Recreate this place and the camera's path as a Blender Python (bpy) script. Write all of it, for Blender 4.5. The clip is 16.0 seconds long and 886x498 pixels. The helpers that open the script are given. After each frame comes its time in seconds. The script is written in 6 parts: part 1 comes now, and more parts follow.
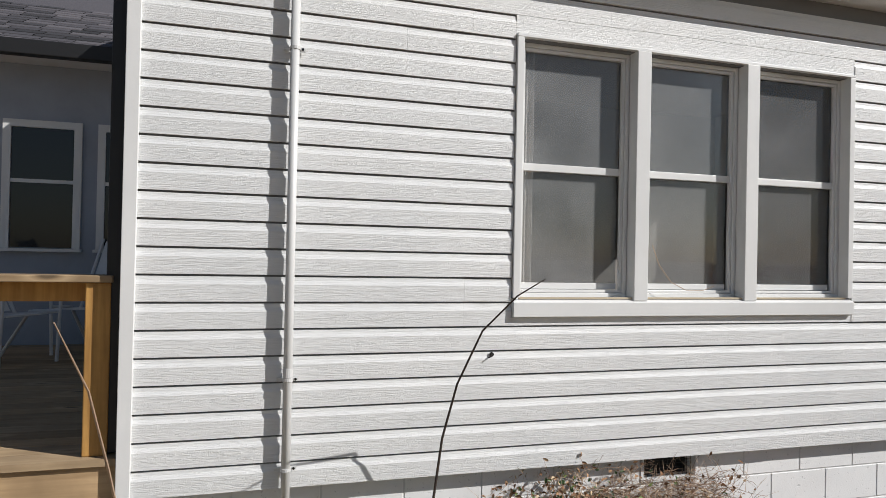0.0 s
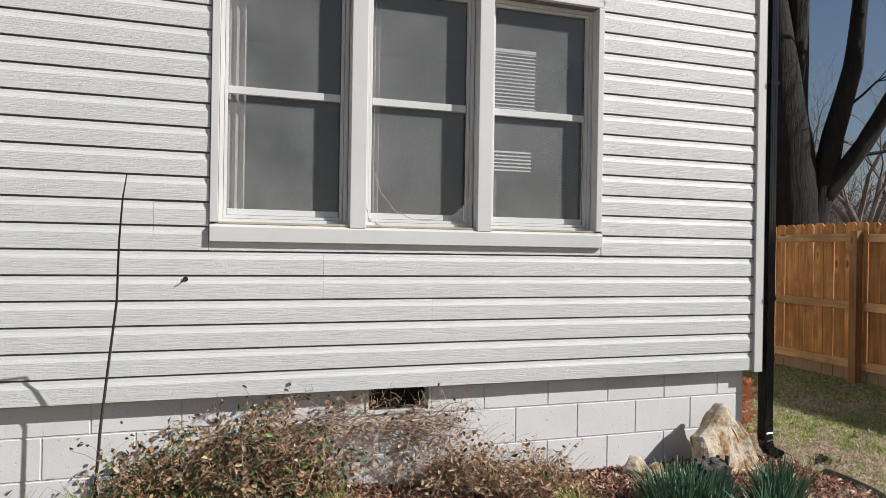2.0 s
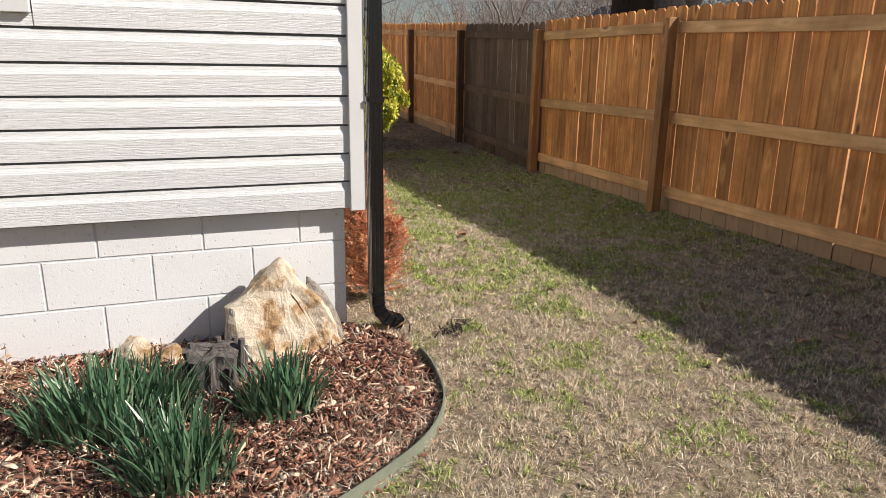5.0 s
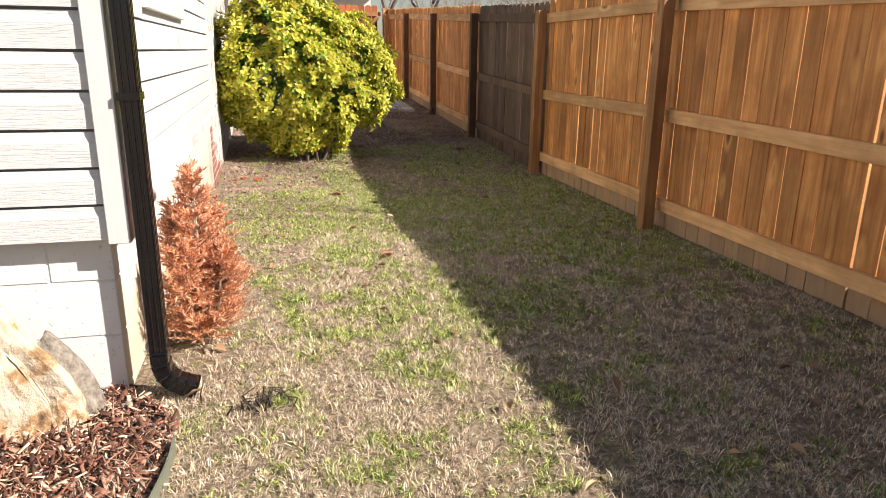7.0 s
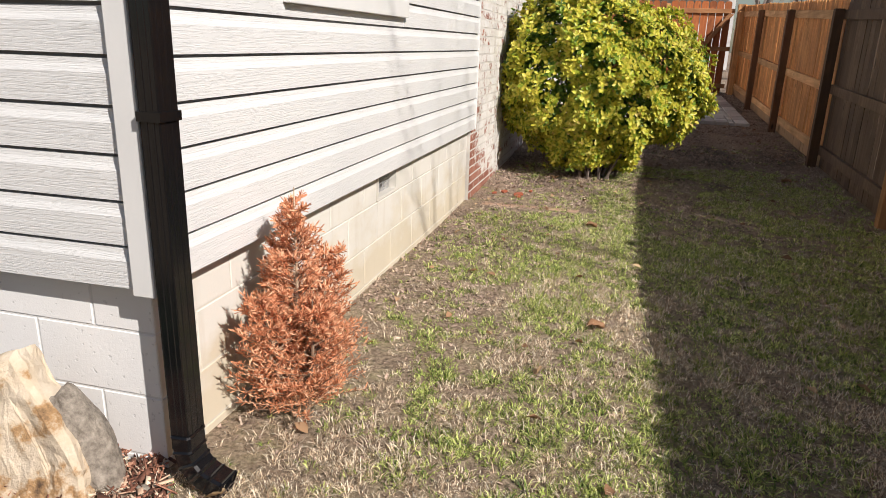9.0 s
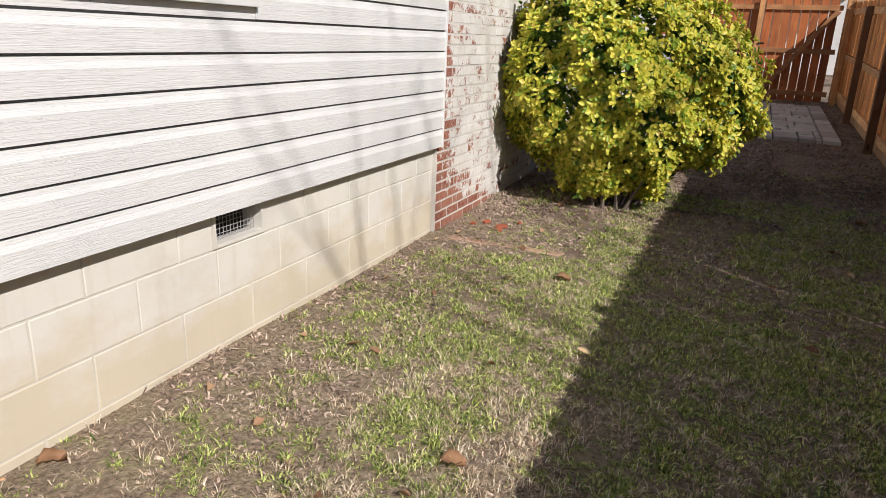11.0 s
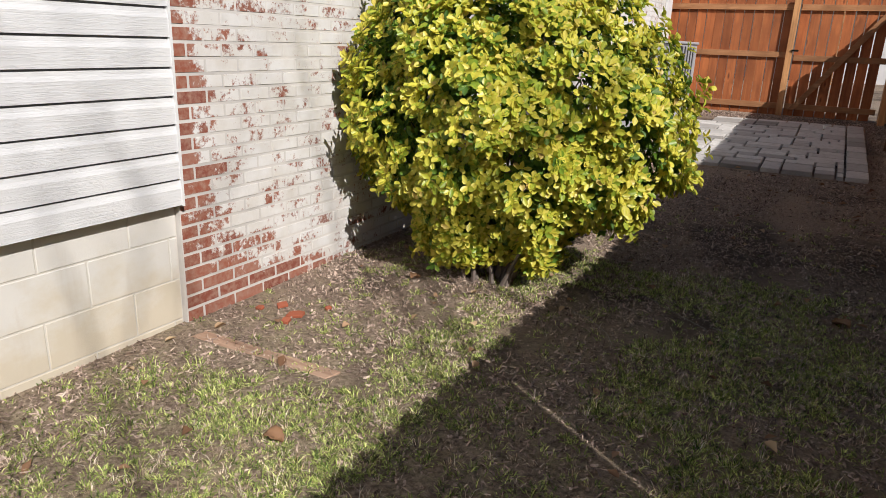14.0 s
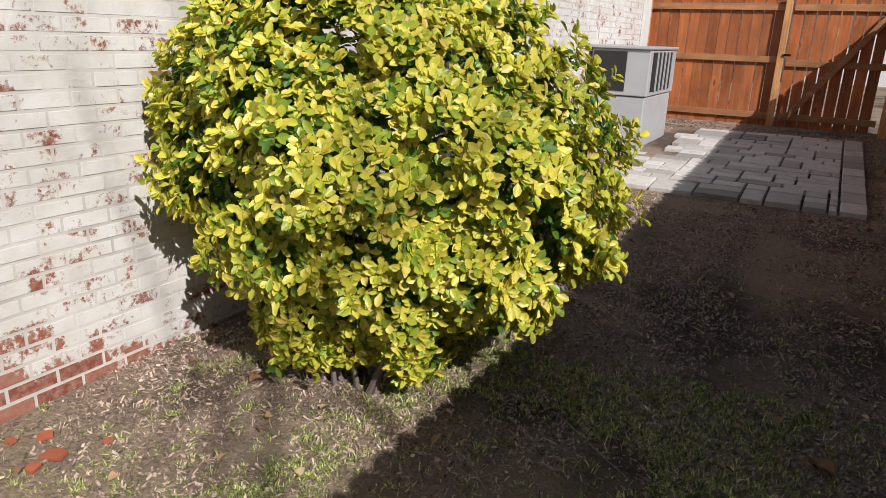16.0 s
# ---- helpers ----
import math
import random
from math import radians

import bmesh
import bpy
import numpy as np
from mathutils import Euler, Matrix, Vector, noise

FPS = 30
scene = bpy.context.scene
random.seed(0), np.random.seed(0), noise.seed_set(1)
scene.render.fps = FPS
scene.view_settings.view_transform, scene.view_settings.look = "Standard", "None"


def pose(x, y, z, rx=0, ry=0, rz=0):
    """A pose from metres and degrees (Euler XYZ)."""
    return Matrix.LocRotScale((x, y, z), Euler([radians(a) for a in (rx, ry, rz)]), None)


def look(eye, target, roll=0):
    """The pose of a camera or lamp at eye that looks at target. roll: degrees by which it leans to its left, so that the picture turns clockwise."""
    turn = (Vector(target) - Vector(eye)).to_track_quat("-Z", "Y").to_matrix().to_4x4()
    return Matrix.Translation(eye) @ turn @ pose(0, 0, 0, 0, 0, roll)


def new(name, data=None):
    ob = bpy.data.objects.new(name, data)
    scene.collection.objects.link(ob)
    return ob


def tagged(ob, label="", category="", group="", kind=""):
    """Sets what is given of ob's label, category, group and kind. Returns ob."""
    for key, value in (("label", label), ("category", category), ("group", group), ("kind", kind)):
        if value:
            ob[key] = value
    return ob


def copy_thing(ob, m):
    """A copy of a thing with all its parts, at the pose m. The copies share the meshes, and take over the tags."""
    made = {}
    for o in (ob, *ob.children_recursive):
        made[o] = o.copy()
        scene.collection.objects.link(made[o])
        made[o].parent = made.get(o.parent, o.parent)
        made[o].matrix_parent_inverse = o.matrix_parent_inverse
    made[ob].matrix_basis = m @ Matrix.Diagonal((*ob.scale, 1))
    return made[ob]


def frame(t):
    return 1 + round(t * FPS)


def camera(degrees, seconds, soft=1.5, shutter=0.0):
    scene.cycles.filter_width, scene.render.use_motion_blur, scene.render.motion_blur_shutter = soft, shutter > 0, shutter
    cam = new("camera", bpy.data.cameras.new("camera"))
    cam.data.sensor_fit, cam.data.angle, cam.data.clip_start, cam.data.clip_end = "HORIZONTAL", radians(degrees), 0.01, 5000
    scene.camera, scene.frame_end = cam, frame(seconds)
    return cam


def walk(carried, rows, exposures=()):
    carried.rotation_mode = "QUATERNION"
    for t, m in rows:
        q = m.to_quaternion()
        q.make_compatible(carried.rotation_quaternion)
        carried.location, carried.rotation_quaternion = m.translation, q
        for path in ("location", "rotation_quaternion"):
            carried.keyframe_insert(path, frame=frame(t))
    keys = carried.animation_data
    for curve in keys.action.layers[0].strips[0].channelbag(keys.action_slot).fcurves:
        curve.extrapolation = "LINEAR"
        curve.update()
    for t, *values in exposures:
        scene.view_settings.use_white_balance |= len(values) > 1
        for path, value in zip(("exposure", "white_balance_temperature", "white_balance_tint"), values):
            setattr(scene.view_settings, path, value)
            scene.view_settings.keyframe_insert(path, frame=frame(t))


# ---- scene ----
cam = camera(66.2, 16.0, soft=0.7)
PATH = [
    (0, (0.137, 0.18, 1.747), (0.728, 2.09, 1.765), 1.2),
    (0.5, (0.373, -0.022, 1.572), (0.988, 1.878, 1.667), 1.1),
    (1, (0.704, -0.099, 1.447), (1.333, 1.798, 1.538), 0.8),
    (1.5, (1.251, -0.25, 1.354), (1.846, 1.658, 1.432), 0.6),
    (2, (1.592, -0.202, 1.411), (2.219, 1.697, 1.41), 0.9),
    (2.5, (2.055, -0.055, 1.427), (2.701, 1.832, 1.281), 1.0),
    (3, (2.478, -0.011, 1.406), (3.137, 1.858, 1.136), 0.9),
    (3.5, (2.992, 0.075, 1.367), (3.659, 1.918, 0.965), 0.7),
    (4, (3.469, 0.155, 1.335), (4.149, 1.969, 0.835), 0.8),
    (4.5, (3.925, 0.308, 1.292), (4.613, 2.112, 0.772), 0.7),
    (5, (4.33, 0.473, 1.265), (5.015, 2.278, 0.742), 0.8),
    (7.5, (5.837, 1.18, 1.265), (6.24, 3.055, 0.695), 1.1),
    (8, (6.054, 1.386, 1.335), (6.298, 3.285, 0.756), 1.4),
    (8.5, (6.163, 1.683, 1.309), (5.937, 3.585, 0.731), 1.0),
    (11, (6.94, 3.332, 1.348), (6.186, 5.085, 0.751), 2.3),
    (11.5, (7.113, 3.734, 1.354), (6.325, 5.477, 0.772), 1.9),
    (12, (7.343, 4.039, 1.361), (6.517, 5.767, 0.785), 1.9),
    (12.5, (7.457, 4.418, 1.377), (6.58, 6.119, 0.796), 1.9),
    (13, (7.558, 4.755, 1.407), (6.657, 6.444, 0.827), 2.1),
    (13.5, (7.612, 5.085, 1.396), (6.694, 6.765, 0.816), 2.1),
    (14, (7.653, 5.463, 1.418), (6.73, 7.136, 0.829), 2.2),
    (14.5, (7.747, 5.798, 1.429), (6.824, 7.472, 0.841), 2.2),
    (15, (7.752, 6.069, 1.407), (6.832, 7.745, 0.82), 2.1),
    (15.5, (7.718, 6.417, 1.445), (6.793, 8.087, 0.849), 2.0),
    (16, (7.691, 6.764, 1.553), (6.766, 8.433, 0.953), 2.1),
]
walk(cam, [(t, look(eye, target, roll)) for t, eye, target, roll in PATH],
     exposures=((0, 0.13, 6350, 10), (2, 0.13, 6400, 10), (3.5, 0.30, 6500, 11), (5, 0.52, 6750, 12), (7.5, 1.0, 7100, 14), (8, 0.88, 7050, 14), (8.5, 0.55, 6900, 13), (11, 0.22, 6600, 13), (12.5, 0.20, 6500, 13), (16, 0.20, 6450, 13)))

# ---- light ----
SUN = Vector((1.13, -0.75, 1.0)).normalized()
world = bpy.data.worlds.new("world")
scene.world = world
world.use_nodes = True
wn = world.node_tree
sky = wn.nodes.new("ShaderNodeTexSky")
sky.sky_type = "NISHITA"
sky.sun_disc = False
sky.sun_elevation = math.asin(SUN.z)
sky.sun_rotation = math.atan2(SUN.x, SUN.y)
sky.altitude, sky.dust_density = 200, 1.0
wn.links.new(sky.outputs[0], wn.nodes["Background"].inputs[0])
wn.nodes["Background"].inputs[1].default_value = 0.052
sun = new("sun", bpy.data.lights.new("sun", "SUN"))
sun.data.energy, sun.data.angle, sun.data.color = 4.6, radians(0.5), (1.0, 0.965, 0.92)
sun.matrix_world = look(SUN * 50, (0, 0, 0))


# ---- materials ----
def material(name, base, rough=0.7, metal=0.0):
    m = bpy.data.materials.new(name)
    m.use_nodes = True
    b = m.node_tree.nodes["Principled BSDF"]
    b.inputs["Base Color"].default_value = (*base, 1)
    b.inputs["Roughness"].default_value = rough
    b.inputs["Metallic"].default_value = metal
    return m


def node(m, kind, **sets):
    n = m.node_tree.nodes.new(kind)
    for k, v in sets.items():
        n.inputs[k.replace("_", " ")].default_value = v
    return n


def wire(m, a, b):
    m.node_tree.links.new(a, b)


def place_of(m, scale=(1, 1, 1), local=False):
    """Coordinates: the place in the world, or the object's own, stretched."""
    src = m.node_tree.nodes.new("ShaderNodeTexCoord").outputs["Object"] if local else m.node_tree.nodes.new("ShaderNodeNewGeometry").outputs["Position"]
    mp = m.node_tree.nodes.new("ShaderNodeMapping")
    mp.inputs["Scale"].default_value = scale
    wire(m, src, mp.inputs["Vector"])
    return mp.outputs[0]


def noise_of(m, vec, scale, detail=3, rough=0.55):
    n = node(m, "ShaderNodeTexNoise", Scale=scale, Detail=detail, Roughness=rough)
    wire(m, vec, n.inputs["Vector"])
    return n.outputs[0]


def ramp(m, fac, stops):
    r = m.node_tree.nodes.new("ShaderNodeValToRGB")
    while len(r.color_ramp.elements) < len(stops):
        r.color_ramp.elements.new(0.5)
    for e, (p, c) in zip(r.color_ramp.elements, stops):
        e.position = p
        e.color = (*c, 1) if isinstance(c, tuple) else (c, c, c, 1)
    wire(m, fac, r.inputs[0])
    return r.outputs[0]


def mixed(m, fac, a, b, blend="MIX"):
    n = m.node_tree.nodes.new("ShaderNodeMix")
    n.data_type, n.blend_type = "RGBA", blend
    for s, v in ((n.inputs[0], fac), (n.inputs[6], a), (n.inputs[7], b)):
        if isinstance(v, (int, float)):
            s.default_value = v
        elif isinstance(v, tuple):
            s.default_value = (*v, 1)
        else:
            wire(m, v, s)
    return n.outputs[2]


def sums(m, op, a, b):
    n = m.node_tree.nodes.new("ShaderNodeMath")
    n.operation = op
    for s, v in zip(n.inputs, (a, b)):
        if isinstance(v, (int, float)):
            s.default_value = v
        else:
            wire(m, v, s)
    return n.outputs[0]


def finish(m, colour=None, height=None, strength=0.3, distance=0.01, rough=None):
    b = m.node_tree.nodes["Principled BSDF"]
    if colour is not None:
        wire(m, colour, b.inputs["Base Color"])
    if rough is not None:
        wire(m, rough, b.inputs["Roughness"])
    if height is not None:
        n = node(m, "ShaderNodeBump", Strength=strength, Distance=distance)
        wire(m, height, n.inputs["Height"])
        wire(m, n.outputs[0], b.inputs["Normal"])
    return m


def object_random(m):
    return m.node_tree.nodes.new("ShaderNodeObjectInfo").outputs["Random"]


def island_random(m):
    return m.node_tree.nodes.new("ShaderNodeNewGeometry").outputs["Random Per Island"]


def siding_material(name, scale):
    m = material(name, (0.78, 0.78, 0.77), 0.45)
    v = place_of(m, scale)
    wob = noise_of(m, place_of(m, (1.2, 1.2, 1.2)), 2.5, 2)
    grain = noise_of(m, v, 1.0, 4, 0.65)
    lines = ramp(m, grain, [(0.40, 0.0), (0.47, 1.0), (0.52, 1.0), (0.57, 0.05)])
    stain = noise_of(m, place_of(m), 1.3, 5, 0.6)
    c = mixed(m, ramp(m, stain, [(0.35, 0.0), (0.75, 1.0)]), (0.71, 0.71, 0.70), (0.64, 0.65, 0.65))
    c = mixed(m, sums(m, "MULTIPLY", wob, 0.28), c, mixed(m, lines, (0.57, 0.58, 0.58), (0.71, 0.71, 0.71)))
    return finish(m, c, lines, 0.38, 0.003)


vinyl_x = siding_material("vinyl_grain_x", (4, 4, 95))
vinyl_y = siding_material("vinyl_grain_y", (4, 4, 95))


def paint(name, base, rough=0.5, amount=0.12, bump=0.15):
    m = material(name, base, rough)
    n1 = noise_of(m, place_of(m), 2.2, 5, 0.6)
    n2 = noise_of(m, place_of(m), 60, 3, 0.6)
    dark = tuple(v * (1 - amount * 2) for v in base)
    c = mixed(m, ramp(m, n1, [(0.35, 0.0), (0.8, 1.0)]), base, dark)
    return finish(m, c, n2, bump, 0.002)


white_trim = paint("white_trim_paint", (0.70, 0.70, 0.69), 0.4, 0.06)
soffit_white = paint("soffit_paint", (0.7, 0.7, 0.7), 0.5, 0.08)
black_metal = paint("black_enamel", (0.007, 0.007, 0.008), 0.14, 0.1, 0.05)
gutter_black = paint("dull_black_gutter", (0.012, 0.012, 0.013), 0.55, 0.1, 0.05)
pvc = paint("grey_white_pvc", (0.60, 0.60, 0.59), 0.4, 0.08)
grey_metal = paint("grey_sheet_metal", (0.42, 0.43, 0.44), 0.45, 0.1)
dark_grille = material("dark_grille", (0.02, 0.02, 0.02), 0.6)
# near-black colour that stands in for unlit depth in gaps, vents, hole and room
black_void = material("unlit_depth_black", (0.015, 0.014, 0.013), 0.9)
room_paint = paint("room_paint", (0.32, 0.30, 0.28), 0.8, 0.1)
curtain_cloth = paint("faded_curtain", (0.55, 0.50, 0.46), 0.9, 0.12)
blind_white = paint("blind_white", (0.82, 0.82, 0.80), 0.5, 0.05)
wire_black = material("black_cable", (0.02, 0.02, 0.02), 0.5)
chair_white = paint("chair_paint", (0.7, 0.7, 0.7), 0.5, 0.1)

block_white = material("painted_block", (0.78, 0.78, 0.77), 0.75)
n1 = noise_of(block_white, place_of(block_white), 2.0, 5, 0.6)
n2 = noise_of(block_white, place_of(block_white), 90, 4, 0.7)
pits = ramp(block_white, noise_of(block_white, place_of(block_white), 45, 2, 0.5), [(0.27, 0.0), (0.36, 1.0)])
finish(block_white, mixed(block_white, pits, (0.55, 0.55, 0.55), mixed(block_white, ramp(block_white, n1, [(0.45, 0.0), (0.85, 1.0)]), (0.75, 0.75, 0.745), (0.65, 0.64, 0.63))), sums(block_white, "ADD", n2, pits), 0.3, 0.003)

block_tan = material("mud_stained_painted_block", (0.6, 0.55, 0.46), 0.8)
sep = block_tan.node_tree.nodes.new("ShaderNodeSeparateXYZ")
wire(block_tan, place_of(block_tan), sep.inputs[0])
splash = noise_of(block_tan, place_of(block_tan, (1, 1, 1.6)), 3.0, 6, 0.65)
level = sums(block_tan, "ADD", sums(block_tan, "MULTIPLY", sep.outputs[2], -1.15), sums(block_tan, "MULTIPLY", splash, 1.25))
mud = ramp(block_tan, level, [(0.12, 0.0), (0.5, 1.0)])
streak = ramp(block_tan, noise_of(block_tan, place_of(block_tan, (6, 6, 0.9)), 1.6, 4, 0.6), [(0.55, 0.0), (0.75, 1.0)])
c = mixed(block_tan, mud, (0.63, 0.61, 0.56), (0.56, 0.50, 0.39))
c = mixed(block_tan, sums(block_tan, "MULTIPLY", streak, 0.4), c, (0.48, 0.41, 0.32))
finish(block_tan, c, noise_of(block_tan, place_of(block_tan), 80, 4, 0.7), 0.3, 0.003)

mortar_white = paint("painted_mortar", (0.68, 0.68, 0.67), 0.85, 0.12, 0.4)
mortar_tan = paint("stained_mortar", (0.62, 0.59, 0.52), 0.85, 0.15, 0.4)


def brick_material(name, per_island):
    m = material(name, (0.4, 0.2, 0.15), 0.8)
    p = place_of(m)
    s = m.node_tree.nodes.new("ShaderNodeSeparateXYZ")
    wire(m, p, s.inputs[0])
    tint = island_random(m) if per_island else object_random(m)
    red = ramp(m, tint, [(0.0, (0.20, 0.055, 0.035)), (0.5, (0.27, 0.08, 0.045)), (1.0, (0.30, 0.12, 0.08))])
    red = mixed(m, ramp(m, noise_of(m, p, 30, 4, 0.6), [(0.4, 0.0), (0.7, 1.0)]), red, (0.33, 0.19, 0.14))
    corner = sums(m, "MULTIPLY", sums(m, "SUBTRACT", s.outputs[1], 7.72), 0.75)
    low = sums(m, "MULTIPLY", sums(m, "SUBTRACT", sums(m, "ADD", s.outputs[2], sums(m, "MULTIPLY", sums(m, "SUBTRACT", s.outputs[1], 7.6), 0.30)), 0.36), 0.7)
    near_edge = sums(m, "MINIMUM", sums(m, "MINIMUM", corner, low), 0.13)
    wear = sums(m, "ADD", sums(m, "MULTIPLY", noise_of(m, p, 7, 6, 0.75), 0.8), near_edge)
    wear = sums(m, "ADD", wear, sums(m, "MULTIPLY", sums(m, "SUBTRACT", tint, 0.5), 0.10))
    wear = sums(m, "ADD", wear, sums(m, "MULTIPLY", noise_of(m, p, 55, 4, 0.7), 0.22))
    cover = ramp(m, wear, [(0.535, 0.0), (0.595, 1.0)])
    white = mixed(m, ramp(m, noise_of(m, p, 5, 5, 0.6), [(0.35, 0.0), (0.7, 1.0)]), (0.67, 0.66, 0.64), (0.55, 0.52, 0.47))
    return finish(m, mixed(m, cover, red, white), sums(m, "ADD", noise_of(m, p, 70, 4, 0.7), sums(m, "MULTIPLY", cover, 0.5)), 0.5, 0.004)


brick_piece = brick_material("worn_white_brick", False)
brick_far = brick_material("worn_white_brick_rest", True)
brick_mortar = paint("brick_mortar", (0.62, 0.59, 0.55), 0.9, 0.2, 0.4)


def wood(name, dark, light, axis=2, knots=True, weathered=False):
    """Sawn board: grain runs along the object's own axis."""
    m = material(name, light, 0.75)
    sc = [22, 22, 22]
    sc[axis] = 1.3
    tc = m.node_tree.nodes.new("ShaderNodeTexCoord").outputs["Object"]
    off = m.node_tree.nodes.new("ShaderNodeVectorMath")
    off.operation = "ADD"
    comb = m.node_tree.nodes.new("ShaderNodeCombineXYZ")
    r = object_random(m)
    for i in range(3):
        wire(m, sums(m, "MULTIPLY", r, 37.0 + 11 * i), comb.inputs[i])
    wire(m, tc, off.inputs[0])
    wire(m, comb.outputs[0], off.inputs[1])
    mp = m.node_tree.nodes.new("ShaderNodeMapping")
    mp.inputs["Scale"].default_value = sc
    wire(m, off.outputs[0], mp.inputs["Vector"])
    g = noise_of(m, mp.outputs[0], 1.4, 5, 0.6)
    c = mixed(m, ramp(m, g, [(0.3, 0.0), (0.7, 1.0)]), dark, light)
    blot = noise_of(m, off.outputs[0], 2.3, 4, 0.6)
    c = mixed(m, sums(m, "MULTIPLY", ramp(m, blot, [(0.42, 0.0), (0.7, 1.0)]), 0.6), c, tuple(v * 0.55 for v in dark))
    tintc = ramp(m, r, [(0.0, (0.72, 0.68, 0.62)), (0.5, (1.0, 1.0, 1.0)), (1.0, (1.22, 1.15, 1.05))])
    c = mixed(m, 1.0, c, tintc, "MULTIPLY")
    if knots:
        kv = m.node_tree.nodes.new("ShaderNodeMapping")
        ks = [7.5, 7.5, 7.5]
        ks[axis] = 2.6
        kv.inputs["Scale"].default_value = ks
        wire(m, off.outputs[0], kv.inputs["Vector"])
        vo = node(m, "ShaderNodeTexVoronoi", Scale=1.0)
        wire(m, kv.outputs[0], vo.inputs["Vector"])
        some = ramp(m, vo.outputs["Color"], [(0.55, 0.0), (0.60, 1.0)])
        c = mixed(m, sums(m, "MULTIPLY", some, ramp(m, vo.outputs["Distance"], [(0.12, 0.0), (0.2, 0.5), (0.34, 0.0)])), c, tuple(min(1, v * 1.25) for v in light))
        c = mixed(m, sums(m, "MULTIPLY", some, ramp(m, vo.outputs["Distance"], [(0.07, 0.85), (0.13, 0.0)])), c, tuple(v * 0.35 for v in dark))
    if weathered:
        sz = m.node_tree.nodes.new("ShaderNodeSeparateXYZ")
        wire(m, tc, sz.inputs[0])
        low = ramp(m, sums(m, "ADD", sz.outputs[2], sums(m, "MULTIPLY", blot, 0.10)), [(0.17, 0.75), (0.24, 0.0)])
        c = mixed(m, low, c, (0.40, 0.30, 0.20))
    return finish(m, c, g, 0.35, 0.003)


cedar = wood("cedar_picket", (0.44, 0.165, 0.048), (0.84, 0.43, 0.16), weathered=True)
cedar_rail = wood("cedar_rail", (0.60, 0.33, 0.15), (0.86, 0.56, 0.30), 1)
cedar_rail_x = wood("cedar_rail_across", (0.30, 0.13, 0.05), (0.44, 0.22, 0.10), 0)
cedar_post = wood("cedar_post", (0.36, 0.17, 0.07), (0.62, 0.34, 0.15))
cedar_red = wood("red_cedar_picket", (0.30, 0.085, 0.025), (0.48, 0.16, 0.05))
dark_wood = wood("dark_picket", (0.10, 0.062, 0.042), (0.19, 0.125, 0.09))
dark_post = wood("dark_fence_post", (0.10, 0.05, 0.025), (0.17, 0.085, 0.045))
deck_wood = wood("deck_board", (0.30, 0.21, 0.12), (0.45, 0.33, 0.2), 0)
deck_post_wood = wood("deck_post_wood", (0.34, 0.17, 0.045), (0.62, 0.35, 0.10))
timber = wood("landscape_timber", (0.34, 0.21, 0.14), (0.55, 0.38, 0.27), 0)

shingle = material("grey_shingle", (0.08, 0.08, 0.085), 0.9)
finish(shingle, ramp(shingle, island_random(shingle), [(0.0, (0.022, 0.022, 0.025)), (0.5, (0.07, 0.066, 0.075)), (1.0, (0.13, 0.12, 0.13))]), noise_of(shingle, place_of(shingle), 300, 2), 0.5, 0.003)

paver_stone = material("grey_paver", (0.4, 0.39, 0.37), 0.85)
pn = noise_of(paver_stone, place_of(paver_stone), 12, 5, 0.65)
pc = ramp(paver_stone, object_random(paver_stone), [(0.0, (0.20, 0.19, 0.17)), (0.15, (0.46, 0.44, 0.41)), (1.0, (0.64, 0.62, 0.58))])
finish(paver_stone, mixed(paver_stone, ramp(paver_stone, pn, [(0.5, 0.0), (0.8, 0.6)]), pc, (0.26, 0.22, 0.17)), noise_of(paver_stone, place_of(paver_stone), 90, 4), 0.4, 0.003)

stone_big = material("limestone", (0.45, 0.38, 0.28), 0.85)
sn = noise_of(stone_big, place_of(stone_big), 9, 6, 0.65)
sc2 = ramp(stone_big, sn, [(0.30, (0.10, 0.06, 0.035)), (0.41, (0.38, 0.23, 0.11)), (0.48, (0.55, 0.45, 0.33)), (0.75, (0.68, 0.60, 0.49))])
finish(stone_big, sc2, noise_of(stone_big, place_of(stone_big), 30, 6, 0.7), 0.8, 0.015)

stone_grey = material("rough_grey_stone", (0.3, 0.28, 0.25), 0.9)
finish(stone_grey, ramp(stone_grey, noise_of(stone_grey, place_of(stone_grey), 40, 5, 0.7), [(0.3, (0.12, 0.10, 0.08)), (0.7, (0.42, 0.37, 0.31))]), noise_of(stone_grey, place_of(stone_grey), 60, 5, 0.7), 0.9, 0.015)

# bark taken down to near-black: shade from the crown is in the colour
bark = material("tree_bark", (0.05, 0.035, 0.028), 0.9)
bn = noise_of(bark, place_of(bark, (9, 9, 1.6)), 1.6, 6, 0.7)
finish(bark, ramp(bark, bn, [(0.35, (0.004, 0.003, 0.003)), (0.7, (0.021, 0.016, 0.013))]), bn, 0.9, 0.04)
pale_bark = material("pale_bark", (0.2, 0.17, 0.15), 0.9)
finish(pale_bark, ramp(pale_bark, noise_of(pale_bark, place_of(pale_bark), 3, 4), [(0.3, (0.11, 0.085, 0.07)), (0.7, (0.28, 0.23, 0.20))]))
stump_wood = material("weathered_stump", (0.2, 0.18, 0.16), 0.95)
stn = noise_of(stump_wood, place_of(stump_wood, (25, 25, 5)), 2, 6, 0.7)
finish(stump_wood, ramp(stump_wood, stn, [(0.3, (0.025, 0.021, 0.019)), (0.7, (0.19, 0.165, 0.15))]), stn, 0.9, 0.01)

